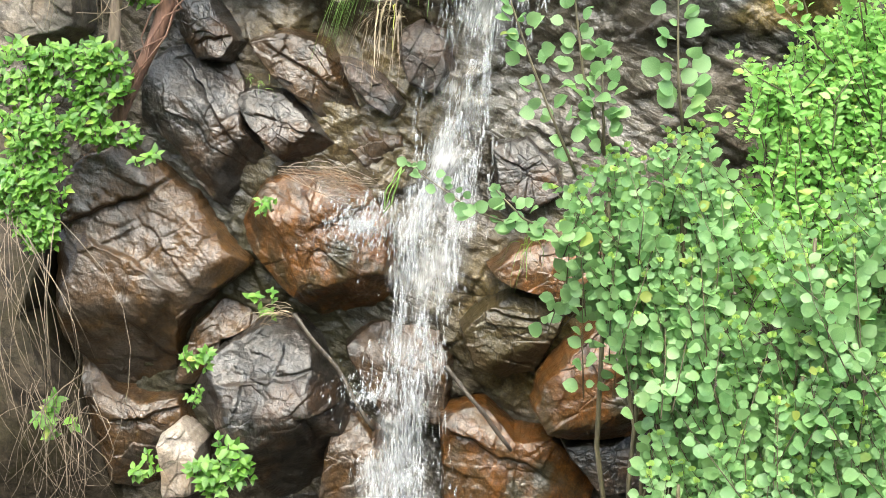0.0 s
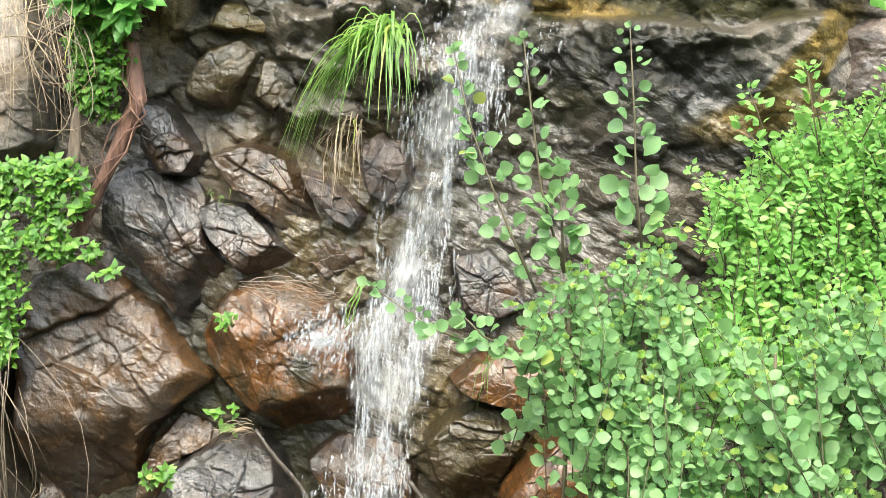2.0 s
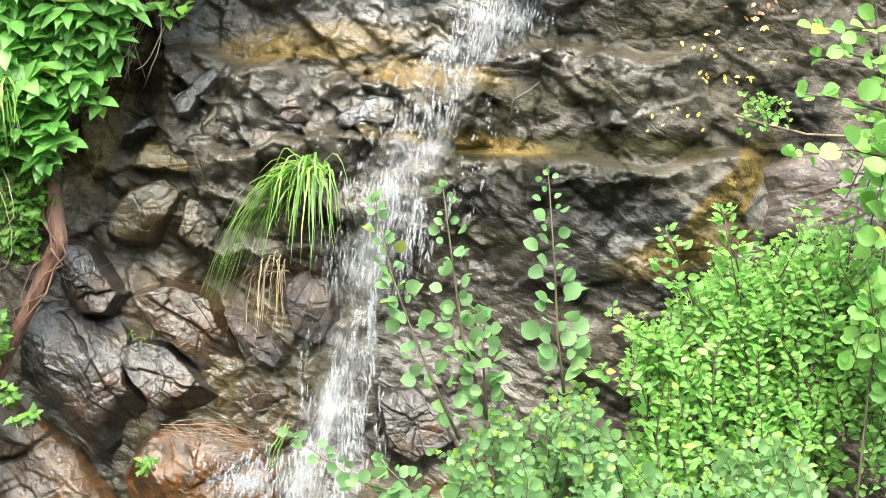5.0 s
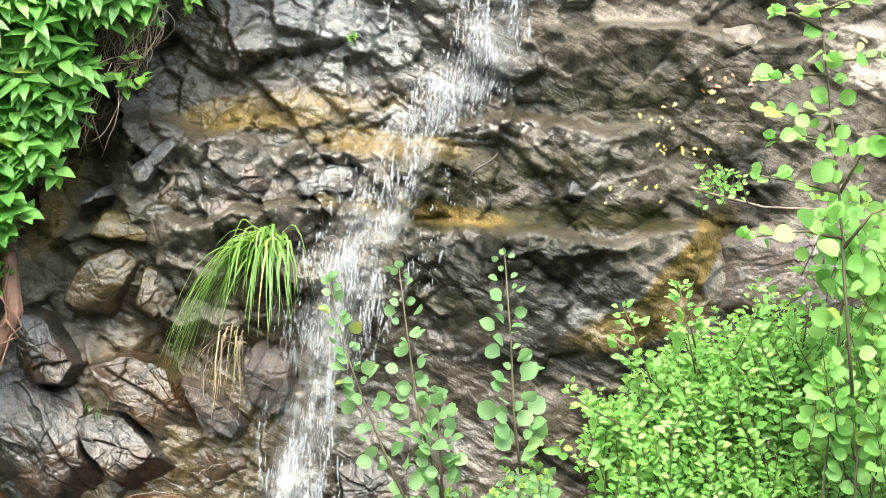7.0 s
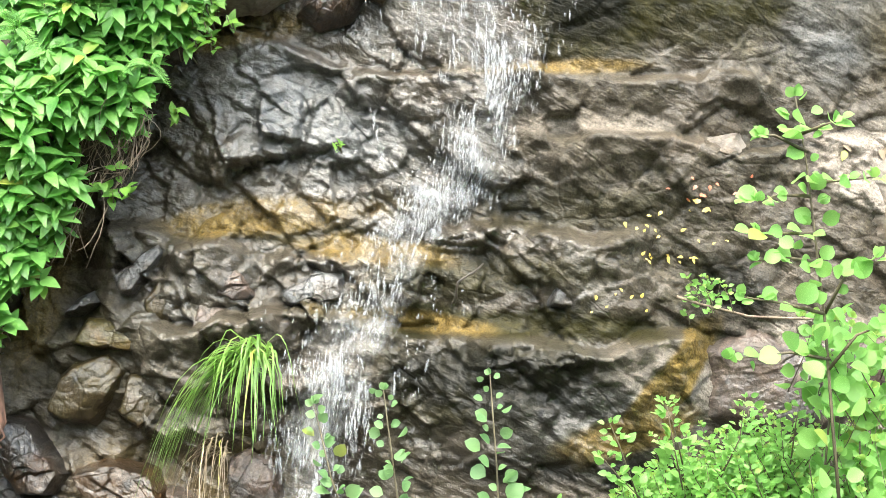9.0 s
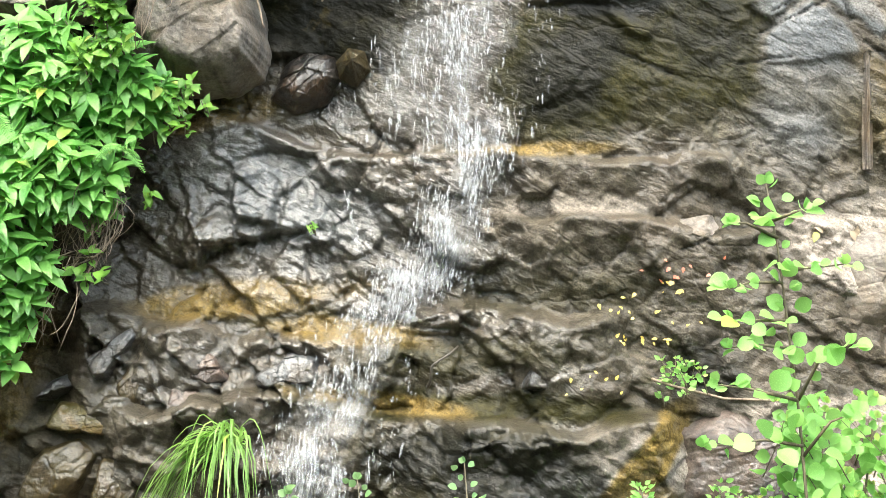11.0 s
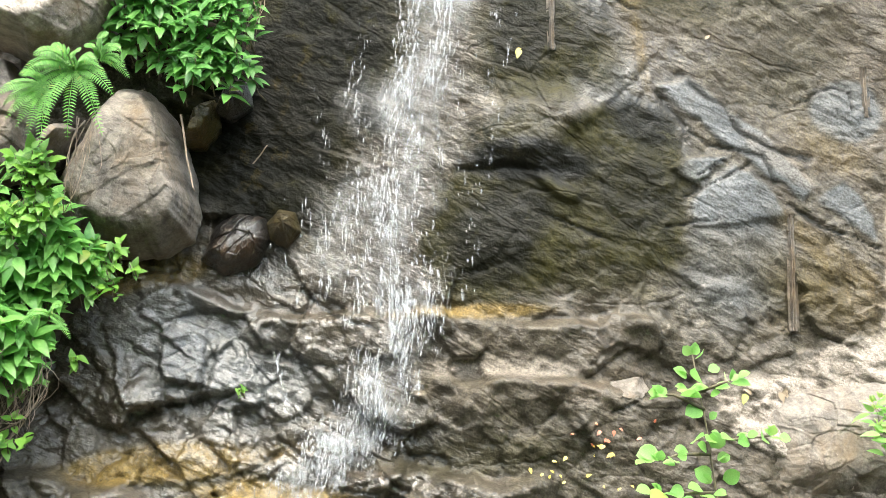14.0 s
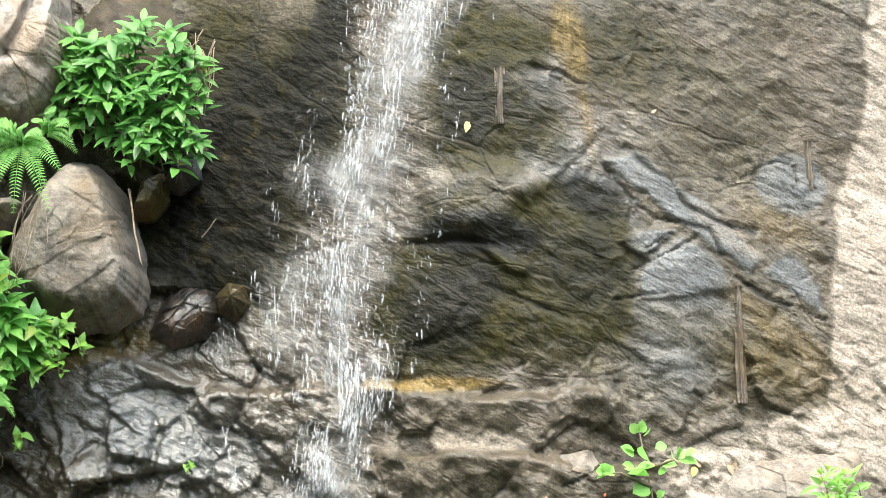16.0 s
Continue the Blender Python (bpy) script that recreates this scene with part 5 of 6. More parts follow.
branch("round_leaf_branch", (0.28, 4.2, 1.43), "tall stem with large round leaves", [[(0.27, 4.2, 1.84), (0.25, 4.2, 2.00), (0.24, 4.2, 2.22), (0.22, 4.2, 2.49)]], [46], 0.062, "round", LEAF_ROUND, 103, RIGHT, taper=0.6)
branch("round_leaf_branch", (0.07, 4.05, 1.45), "low branch with round leaves reaching over the water", [[(0.00, 4.05, 1.52), (-0.18, 4.03, 1.56), (-0.34, 4.03, 1.61), (-0.52, 4.05, 1.73)], [(-0.09, 4.05, 1.54), (-0.19, 4.03, 1.59), (-0.27, 4.03, 1.67)]], [44, 14], 0.05, "round", LEAF_ROUND, 104, RIGHT)
branch("round_leaf_sapling", (1.24, 4.09, 1.92), "slender sapling with rounded green leaves", [[(1.22, 4.09, 2.09), (1.20, 4.09, 2.35), (1.18, 4.09, 2.65), (1.15, 4.09, 2.93), (1.13, 4.09, 3.11), (1.10, 4.09, 3.30)]] +
       [[(1.19, 4.09, 2.54), (1.07, 4.05, 2.56), (0.89, 4.05, 2.54)], [(1.18, 4.09, 2.67), (1.05, 4.05, 2.70), (0.92, 4.05, 2.72)], [(1.16, 4.09, 2.82), (1.06, 4.05, 2.83), (0.96, 4.05, 2.82)],
        [(1.15, 4.09, 2.90), (1.05, 4.05, 2.90), (0.98, 4.05, 2.90)], [(1.14, 4.09, 3.01), (1.04, 4.05, 3.01), (0.98, 4.05, 2.99)], [(1.14, 4.09, 3.05), (1.21, 4.05, 3.05), (1.31, 4.05, 3.06)],
        [(1.18, 4.09, 2.67), (1.24, 4.05, 2.80), (1.32, 4.05, 2.83)], [(1.19, 4.09, 2.51), (1.26, 4.05, 2.61), (1.34, 4.05, 2.64)], [(1.13, 4.09, 3.14), (1.03, 4.05, 3.18), (0.99, 4.05, 3.18)], [(1.12, 4.09, 3.19), (1.17, 4.05, 3.21), (1.20, 4.05, 3.22)]],
       [30, 10, 10, 9, 8, 9, 9, 10, 10, 7, 6], 0.063, "round", LEAF_SMALL, 105, RIGHT, 0.006, taper=0.3)
bush("round_leaf_shrub", (0.23, 4.25, 0.50), "dense shrub with pale green round leaves", [
    (0.05, 4.15, 1.60, 0.18, 0.12, 0.14), (0.29, 4.2, 1.70, 0.15, 0.12, 0.20), (0.27, 4.15, 1.40, 0.18, 0.14, 0.14),
    (0.24, 4.15, 1.29, 0.18, 0.14, 0.20), (0.39, 4.15, 0.98, 0.22, 0.16, 0.26), (0.19, 4.15, 1.48, 0.16, 0.12, 0.14), (0.06, 4.15, 1.68, 0.14, 0.1, 0.13), (0.28, 4.2, 1.74, 0.12, 0.1, 0.14)], 200, 21, 0.046, "round", LEAF_ROUND, 111, 150, RIGHT, length=0.42)
bush("round_leaf_shrub", (0.71, 4, 0.63), "leafy shrub with pale round leaves standing in front", [
    (0.64, 4, 1.59, 0.22, 0.12, 0.16), (0.83, 4, 1.61, 0.2, 0.12, 0.18), (0.63, 4, 1.20, 0.26, 0.15, 0.2),
    (0.80, 4, 1.01, 0.22, 0.15, 0.25), (0.53, 4, 0.88, 0.26, 0.15, 0.14), (0.29, 4, 0.83, 0.12, 0.12, 0.08)], 200, 21, 0.045, "round", LEAF_ROUND, 112, 150, RIGHT, length=0.42)
bush("small_leaf_shrub", (0.98, 4.6, 0.87), "bright green shrub with small pointed leaves", [
    (0.89, 4.6, 2.10, 0.26, 0.16, 0.12), (1.17, 4.6, 2.14, 0.28, 0.16, 0.16), (1.42, 4.6, 2.12, 0.24, 0.16, 0.2), (0.67, 4.6, 1.92, 0.22, 0.14, 0.1),
    (0.99, 4.6, 1.86, 0.34, 0.18, 0.16), (1.32, 4.6, 1.85, 0.34, 0.18, 0.18), (0.83, 4.6, 1.64, 0.34, 0.2, 0.3), (0.95, 4.6, 2.15, 0.28, 0.16, 0.2), (0.70, 4.6, 2.02, 0.22, 0.16, 0.14), (1.11, 4.6, 2.25, 0.2, 0.16, 0.16), (0.69, 4.6, 1.91, 0.24, 0.16, 0.2), (0.84, 4.6, 2.08, 0.2, 0.14, 0.16), (0.54, 4.6, 1.51, 0.24, 0.16, 0.2)], 820, 26, 0.035, "small", LEAF_SMALL, 113, 150, RIGHT, length=0.26, lift=0.6)
branch("small_leaf_branch", (1.06, 4.5, 1.54), "bright green twigs rising from the small-leaved shrub", [
    [(0.75, 4.5, 2.04), (0.64, 4.5, 2.15), (0.58, 4.5, 2.22)], [(0.84, 4.5, 2.11), (0.81, 4.5, 2.26), (0.79, 4.5, 2.38)], [(0.96, 4.5, 2.15), (1.02, 4.5, 2.27), (1.04, 4.5, 2.40)],
    [(1.18, 4.5, 2.19), (1.20, 4.5, 2.33), (1.23, 4.5, 2.44)], [(1.36, 4.5, 2.19), (1.39, 4.5, 2.37), (1.42, 4.5, 2.51)], [(0.64, 4.5, 1.93), (0.50, 4.5, 2.00), (0.43, 4.5, 2.06)],
    [(0.53, 4.5, 1.81), (0.40, 4.5, 1.86), (0.34, 4.5, 1.93)], [(0.70, 4.5, 2.08), (0.64, 4.5, 2.25), (0.61, 4.5, 2.32)], [(0.84, 4.5, 2.19), (0.81, 4.5, 2.32), (0.78, 4.5, 2.39)]], [26, 26, 26, 26, 30, 24, 20, 22, 22], 0.042, "small", LEAF_SMALL, 117, RIGHT, 0.003)
bush("round_leaf_shrub", (1.12, 4.3, 0.97), "shrub with round green leaves at the rim", [
    (1.26, 4.3, 2.58, 0.12, 0.12, 0.14), (1.34, 4.3, 2.34, 0.16, 0.14, 0.16), (1.46, 4.3, 2.65, 0.12, 0.12, 0.1), (1.30, 4.3, 2.09, 0.16, 0.12, 0.16)], 60, 11, 0.056, "round", LEAF_SMALL, 114, 60, RIGHT, limb=0.005)
bush("low_herb", (1.00, 5, 2.66), "small light green herb on the wet ledge", [(1.01, 5.02, 2.76, 0.09, 0.05, 0.05)], 14, 6, 0.03, "small", LEAF_SMALL, 115, 80, length=0.1, limb=0.003, category="plant")
bush("low_herb", (2.05, 5.06, 2.95), "green herb with narrow leaves on the shelf", [(2.01, 4.98, 3.14, 0.1, 0.06, 0.11)], 10, 6, 0.07, "lance", LEAF_SMALL, 116, 60, length=0.12, limb=0.004, category="plant")


def rosettes(name, base, label, lobes, count, size, kind, material, seed, singles=120, petals=7, group="", fall=0.35):
    """A bank of stems that end in whorls of leaves, over dark earth."""
    rng = random.Random(seed)
    ob = thing(name, base, label, "plant", group)
    poses, wood = [], Heap()
    share = [l[3] * l[5] for l in lobes]
    for l, v in zip(lobes, share):
        for k in range(max(2, round(count * v / sum(share)))):
            a, r = rng.uniform(0, 2 * math.pi), math.sqrt(rng.random())
            d = math.sqrt(max(0, 1 - r * r))
            c = Vector((l[0] + r * math.cos(a) * l[3], l[1] - l[4] * d * rng.uniform(0.3, 1), l[2] + r * math.sin(a) * l[5]))
            back = c + Vector((rng.gauss(0, 0.3 * size), 1.1 * size, -0.8 * size))
            wood.tube([back, back.lerp(c, 0.5) + Vector((0, 0, -0.02)), c], 0.004, 0.002, 4)
            axis = Vector((rng.gauss(0, 0.3), -0.8, 0.55 + rng.gauss(0, 0.2))).normalized()
            u = axis.cross(Vector((0.2, 0.1, 1))).normalized()
            w = axis.cross(u)
            turn = rng.uniform(0, 6.28)
            for j in range(petals):
                b = turn + 2 * math.pi * j / petals * 1.0 + rng.gauss(0, 0.2)
                out = (math.cos(b) * u + math.sin(b) * w + axis * rng.uniform(0.1, 0.6) + Vector((0, 0, -fall * rng.random()))).normalized()
                up = (axis + Vector((0, -0.2, 0.5))).normalized()
                s = size * rng.uniform(0.65, 1.15)
                poses.append(leaf_frame(c + axis * rng.uniform(-0.05, 0.01), out, up, s))
    poses.sort(key=lambda m: m.translation.y)
    near, far = poses[: singles * 3], poses[singles * 3:]
    rng.shuffle(near)
    wood.done("twigs", STEM, ob, kind="stuff")
    foliage(ob, kind, near + far, material, singles)
    return ob


LEFT = "plants on the earth bank"
rosettes("broad_leaf_plant", (-1.41, 5.2, 2.65), "lush green plants with pointed leaves on the bank", [
    (-1.28, 5.15, 3.57, 0.36, 0.2, 0.26), (-1.07, 5.2, 3.69, 0.26, 0.16, 0.16), (-1.40, 5.15, 3.18, 0.18, 0.2, 0.26), (-1.16, 5.15, 3.43, 0.18, 0.14, 0.16),
    (-1.49, 5.1, 3.38, 0.3, 0.2, 0.4)], 230, 0.105, "lance", LEAF_LANCE, 121, 150, 8, LEFT)
rosettes("broad_leaf_plant", (-1.22, 5.1, 3.32), "lush green plants below the grey boulder", [
    (-1.21, 5.1, 3.82, 0.3, 0.18, 0.28), (-1.03, 5.1, 3.80, 0.2, 0.14, 0.12), (-1.24, 5.1, 3.49, 0.2, 0.18, 0.2)], 120, 0.105, "lance", LEAF_LANCE, 122, 120, 8, LEFT)
rosettes("broad_leaf_plant", (-0.58, 5.2, 4.38), "dark green leafy plant above the boulders", [
    (-0.50, 5.15, 4.72, 0.24, 0.16, 0.24), (-0.42, 5.12, 4.47, 0.16, 0.12, 0.08), (-0.70, 5.2, 4.72, 0.14, 0.14, 0.2), (-0.40, 5.12, 4.62, 0.12, 0.1, 0.14)], 130, 0.085, "lance", LEAF_DARK, 123, 120, 7, LEFT)
rosettes("broad_leaf_plant", (-1.68, 5.2, 2.40), "leafy plants hanging over the root", [
    (-1.65, 5.1, 2.91, 0.24, 0.16, 0.2), (-1.47, 5.15, 2.89, 0.16, 0.12, 0.16), (-1.69, 5.1, 2.73, 0.14, 0.12, 0.16), (-1.55, 5.12, 2.69, 0.1, 0.1, 0.14)], 95, 0.095, "ovate", LEAF_LANCE, 124, 110, 6, LEFT)
rosettes("ground_cover", (-1.70, 5.25, 2.29), "bright small-leaved creeper above the root", [
    (-1.66, 5.2, 2.56, 0.13, 0.10, 0.22), (-1.68, 5.2, 2.31, 0.10, 0.08, 0.12), (-1.70, 5.2, 2.42, 0.11, 0.1, 0.2), (-1.69, 5.2, 2.36, 0.1, 0.1, 0.16)], 210, 0.04, "ovate", LEAF_COVER, 125, 120, 5, LEFT)
rosettes("ground_cover", (-2.12, 5.2, 1.38), "bright small-leaved creeper beside the large boulder", [
    (-2.13, 5.1, 1.94, 0.16, 0.08, 0.12), (-1.93, 5.1, 1.95, 0.13, 0.1, 0.11), (-1.80, 5.12, 1.93, 0.09, 0.08, 0.12), (-1.84, 5.1, 1.76, 0.10, 0.08, 0.09), (-2.06, 5.08, 1.72, 0.13, 0.1, 0.13), (-2.13, 5.06, 1.50, 0.1, 0.08, 0.12),
    (-1.99, 5.06, 1.51, 0.06, 0.06, 0.12), (-2.05, 5.06, 1.33, 0.07, 0.06, 0.05), (-1.73, 5.08, 1.71, 0.06, 0.05, 0.04), (-1.62, 5.05, 1.63, 0.05, 0.05, 0.025), (-2.11, 5.04, 1.5, 0.08, 0.06, 0.09), (-2.05, 5.04, 1.37, 0.08, 0.06, 0.09)], 430, 0.04, "ovate", LEAF_COVER, 126, 150, 5, LEFT)

def tuft_of_herb(place, spread, count, size, seed, label):
    rosettes("small_herb", place, label, [(*place, spread, 0.03, spread)], count, size, "ovate", LEAF_COVER, seed, 60, 5, "herbs between the stones")


tuft_of_herb((-1.16, 4.95, 1.47), 0.03, 4, 0.035, 131, "small bright green herb growing on the rusty boulder")
tuft_of_herb((-1.17, 5, 1.12), 0.05, 6, 0.035, 132, "small bright green herb between boulders")
tuft_of_herb((-1.43, 4.98, 0.91), 0.06, 9, 0.042, 133, "small bright green herb between boulders")
tuft_of_herb((-1.44, 5, 0.74), 0.04, 8, 0.025, 134, "fine green herb on the boulder's side")
tuft_of_herb((-1.33, 4.92, 0.50), 0.12, 34, 0.045, 135, "bright green leafy herb at the foot of boulders")
tuft_of_herb((-1.65, 5, 0.46), 0.05, 7, 0.035, 136, "small bright green herb by the pale stone")
tuft_of_herb((-0.31, 5.3, 3.29), 0.02, 3, 0.02, 137, "tiny green herb on the rock face")
tuft_of_herb((-0.89, 5.15, 3.39), 0.015, 1, 0.05, 138, "single green leaf sprig over the rock")
tuft_of_herb((-0.78, 5.1, 3.73), 0.10, 16, 0.045, 139, "bright green herb below the grey boulder")
tuft_of_herb((-1.05, 5, 4.07), 0.07, 8, 0.05, 140, "bright green climbing leaves on the grey boulder")
tuft_of_herb((-1.02, 4.9, 4.06), 0.08, 14, 0.06, 143, "bright green climbing leaves beside the grey boulder")
tuft_of_herb((-1.03, 4.9, 3.89), 0.09, 16, 0.06, 144, "bright green climbing leaves under the grey boulder")
tuft_of_herb((-1.98, 5, 0.64), 0.09, 9, 0.05, 141, "dark green herb among dry stalks")
tuft_of_herb((-1.09, 5.1, 3.15), 0.06, 4, 0.06, 142, "green leaves among hanging dry roots")


def blades(name, base, label, count, reach, droop, material, seed, fan=(-1.0, 1.0), width=0.005, group="", category="grass", out=0.6):
    """Arching grass blades from one crown."""
    rng = random.Random(seed)
    ob = thing(name, base, label, category, group)
    b = Vector(base)
    heap = Heap()
    for k in range(count):
        a = rng.uniform(*fan)
        way = Vector((a, -out * rng.uniform(0.4, 1.0), rng.uniform(0.25, 0.95))).normalized()
        r = reach * rng.uniform(0.5, 1.1)
        start = b + Vector((rng.gauss(0, 0.03), rng.gauss(0, 0.02), rng.gauss(0, 0.02)))
        pts = []
        for j in range(8):
            t = j / 7
            pts.append(start + way * r * (t - 0.25 * t * t) * 0.75 + Vector((rng.gauss(0, 0.003), 0, -droop * r * t * t)))
        side = way.cross(Vector((0, 0, 1))).normalized() if abs(way.z) < 0.95 else Vector((1, 0, 0))
        side = (side + Vector((0.4, 0, 0.3 * rng.uniform(-1, 1)))).normalized()
        w = width * rng.uniform(0.6, 1.2)
        v, f = [], []
        for j, p in enumerate(pts):
            ww = w * (1 - (j / 7) ** 2.2) + 0.0003
            v += [tuple(p - side * ww), tuple(p + Vector((0, 0, -ww * 0.5))), tuple(p + side * ww)]
        for j in range(7):
            f += [(j * 3, j * 3 + 1, j * 3 + 4, j * 3 + 3), (j * 3 + 1, j * 3 + 2, j * 3 + 5, j * 3 + 4)]
        if k < 60:
            blade = link_mesh("blade", v, f, material, ob)
        else:
            heap.add(v, f)
    if heap.n:
        heap.done("blades", material, ob, kind="stuff")
    return ob


blades("grass_tuft", (-0.58, 5.12, 2.49), "bright green grass tuft drooping over the rock", 120, 0.70, 0.80, GRASS, 151, (-2.0, 0.3), 0.0056)
blades("dry_grass_tuft", (-0.72, 5.14, 2.18), "straw coloured dry grass under the green tuft", 40, 0.34, 1.2, STRAW, 152, (-1.3, 0.1), 0.003)
blades("grass_wisp", (-1.21, 5.1, 1.92), "thin green grass wisp on the slab", 9, 0.09, 0.8, GRASS, 153, (-1, 1), 0.002)
blades("grass_wisp", (-1.09, 4.95, 1.07), "pale dry grass lying on the boulder", 26, 0.26, 0.5, STRAW, 154, (-1.6, -0.5), 0.003)
blades("grass_tuft", (-1.71, 5, 2.81), "long green grass blades on the bank", 40, 0.3, 1.1, GRASS, 155, (-0.8, 0.8), 0.006)
blades("grass_tuft", (-0.18, 4.05, 1.52), "green grass blades under the low branch", 8, 0.12, 1.4, GRASS, 156, (-0.8, 0.5), 0.003)
blades("grass_tuft", (2.10, 5.03, 2.98), "dry and green grass at the shelf's edge", 22, 0.2, 0.4, GRASS, 157, (-1, 0.6), 0.003)


def fern(base, count, reach, seed, label, fan=(-30, 210)):
    """Arching fronds with paired leaflets."""
    rng = random.Random(seed)
    ob = thing("fern", base, label, "fern", LEFT)
    verts, faces = leaf_shape("small")
    for k in range(count):
        a = radians(fan[0] + (fan[1] - fan[0]) * (k + rng.random()) / count)
        way = Vector((math.cos(a), -0.55 + rng.gauss(0, 0.15), math.sin(a) * 0.9 + 0.1)).normalized()
        r, heap = reach * rng.uniform(0.6, 1.1), Heap()
        line = [Vector(base) + way * r * (t / 11) + Vector((0, -0.25 * r * math.sin(t / 5), -0.65 * r * (t / 11) ** 2)) for t in range(12)]
        heap.tube(line, 0.002, 0.001, 4)
        for j in range(1, 24):
            t = j / 24 * 11
            i = min(int(t), 10)
            p, d = line[i].lerp(line[i + 1], t - i), (line[i + 1] - line[i]).normalized()
            size = 0.14 * r * math.sin(math.pi * (0.12 + 0.86 * j / 24)) ** 0.8 + 0.004
            flat = d.cross(Vector((0, -0.9, 0.35))).normalized()
            for s in (-1, 1):
                m = leaf_frame(p, flat * s + d * 0.25 + Vector((0, 0, -0.15)), Vector((0, -0.85, 0.5)), size)
                heap.add([tuple(m @ Vector(v)) for v in verts * (0.38, 1, 1)], faces)
        heap.done("frond", LEAF_FERN, ob)
    return ob


fern((-0.88, 4.92, 4.40), 16, 0.19, 161, "bright green fern growing on the grey boulder", (-20, 330))
fern((-0.80, 4.95, 4.45), 7, 0.19, 165, "bright green fern arching over the grey boulder", (-10, 120))
fern((-0.97, 4.92, 4.33), 9, 0.17, 166, "bright green fern drooping beside the grey boulder", (100, 290))
fern((-0.94, 4.95, 3.53), 4, 0.14, 162, "small fern hanging from the bank")
fern((-0.85, 5.15, 3.72), 4, 0.12, 163, "small green fern at the bank's rim")
fern((-1.41, 4.95, 3.66), 4, 0.2, 164, "green fern among broad leaves")


# ---- roots, dry stalks and litter ----
def gnarled(name, line, r0, r1, material, label, category, seed, sides=12, strands=0):
    """A root: a ribbed, bent trunk that tapers, with side strands of its own."""
    rng = random.Random(seed)
    ob = thing(name, line[0], label, category)
    pts = [Vector(p) for p in line]
    fine = []
    for k in range(len(pts) - 1):
        for j in range(6):
            t = j / 6
            fine.append(pts[k].lerp(pts[k + 1], t) + 0.012 * Vector(noise.noise_vector(Vector((k + t, seed, 0)) * 1.3)))
    fine.append(pts[-1])
    v, f = [], []
    for k, p in enumerate(fine):
        way = (fine[min(k + 1, len(fine) - 1)] - fine[max(k - 1, 0)]).normalized()
        s = way.cross(Vector((0, 1, 0))).normalized()
        o = way.cross(s)
        for a in range(sides):
            ang = 2 * math.pi * a / sides
            r = (r0 + (r1 - r0) * k / (len(fine) - 1)) * (1 + 0.35 * noise.noise(Vector((math.cos(ang) * 2.2, math.sin(ang) * 2.2, k * 0.16 + seed))))
            v.append(tuple(p + r * (math.cos(ang) * s + 0.75 * math.sin(ang) * o)))
    n = len(fine)
    f = [(k * sides + a, k * sides + (a + 1) % sides, (k + 1) * sides + (a + 1) % sides, (k + 1) * sides + a) for k in range(n - 1) for a in range(sides)]
    f += [tuple(range(sides))[::-1], tuple((n - 1) * sides + a for a in range(sides))]
    link_mesh("trunk", v, f, material, ob)
    for k in range(strands):
        i = rng.randint(0, n // 2)
        p, line2 = fine[i], []
        for j in range(8):
            q = fine[min(n - 1, i + int(j * (n - i) / 8))]
            line2.append(q + Vector((rng.gauss(0, 0.012) + r0 * rng.uniform(-1.4, 1.4), -r0 * rng.uniform(0.6, 1.2), rng.gauss(0, 0.01))))
        h = Heap()
        h.tube(line2, 0.005, 0.002, 5)
        h.done("strand", material, ob)
    return ob


gnarled("root", [(-1.58, 5.25, 2.68), (-1.57, 5.22, 2.47), (-1.54, 5.2, 2.27), (-1.61, 5.2, 2.11), (-1.71, 5.2, 1.90), (-1.79, 5.22, 1.72)], 0.036, 0.024, ROOT, "thick red-brown root hanging down the rock", "root", 171, strands=4)
gnarled("root_stub", [(-1.73, 5.2, 2.32), (-1.77, 5.18, 2.17), (-1.79, 5.2, 2.02)], 0.017, 0.024, VINE, "short yellowish root stub", "root", 172)
gnarled("fallen_branch", [(-1.06, 5, 1.06), (-0.90, 4.96, 0.88), (-0.75, 4.95, 0.65)], 0.009, 0.008, BRANCH, "wet dark fallen branch wedged between boulders", "branch", 173)
gnarled("fallen_branch", [(-0.49, 5, 0.89), (-0.36, 4.97, 0.75), (-0.24, 4.96, 0.59)], 0.009, 0.007, BRANCH, "wet dark fallen branch lying on the rusty rock", "branch", 174)
gnarled("stick", [(0.12, 5.08, 2.69), (0.14, 5.05, 2.77), (0.23, 5.07, 2.84)], 0.006, 0.003, BRANCH, "thin dark bent stick on the ledge", "stick", 175, 6)
gnarled("stick", [(-0.28, 5.3, 4.15), (-0.22, 5.28, 4.22)], 0.003, 0.002, VINE, "pale thin stick in the gully", "stick", 176, 6)
gnarled("stick", [(-0.53, 5.15, 4.30), (-0.50, 5.1, 4.12), (-0.47, 5.1, 4.00)], 0.005, 0.003, VINE, "thin pale root hanging beside the boulder", "root", 177, 6)
gnarled("stick", [(0.91, 5.02, 2.72), (1.16, 5, 2.65), (1.44, 5, 2.64)], 0.005, 0.004, VINE, "thin brown stick on the ledge", "stick", 178, 6)


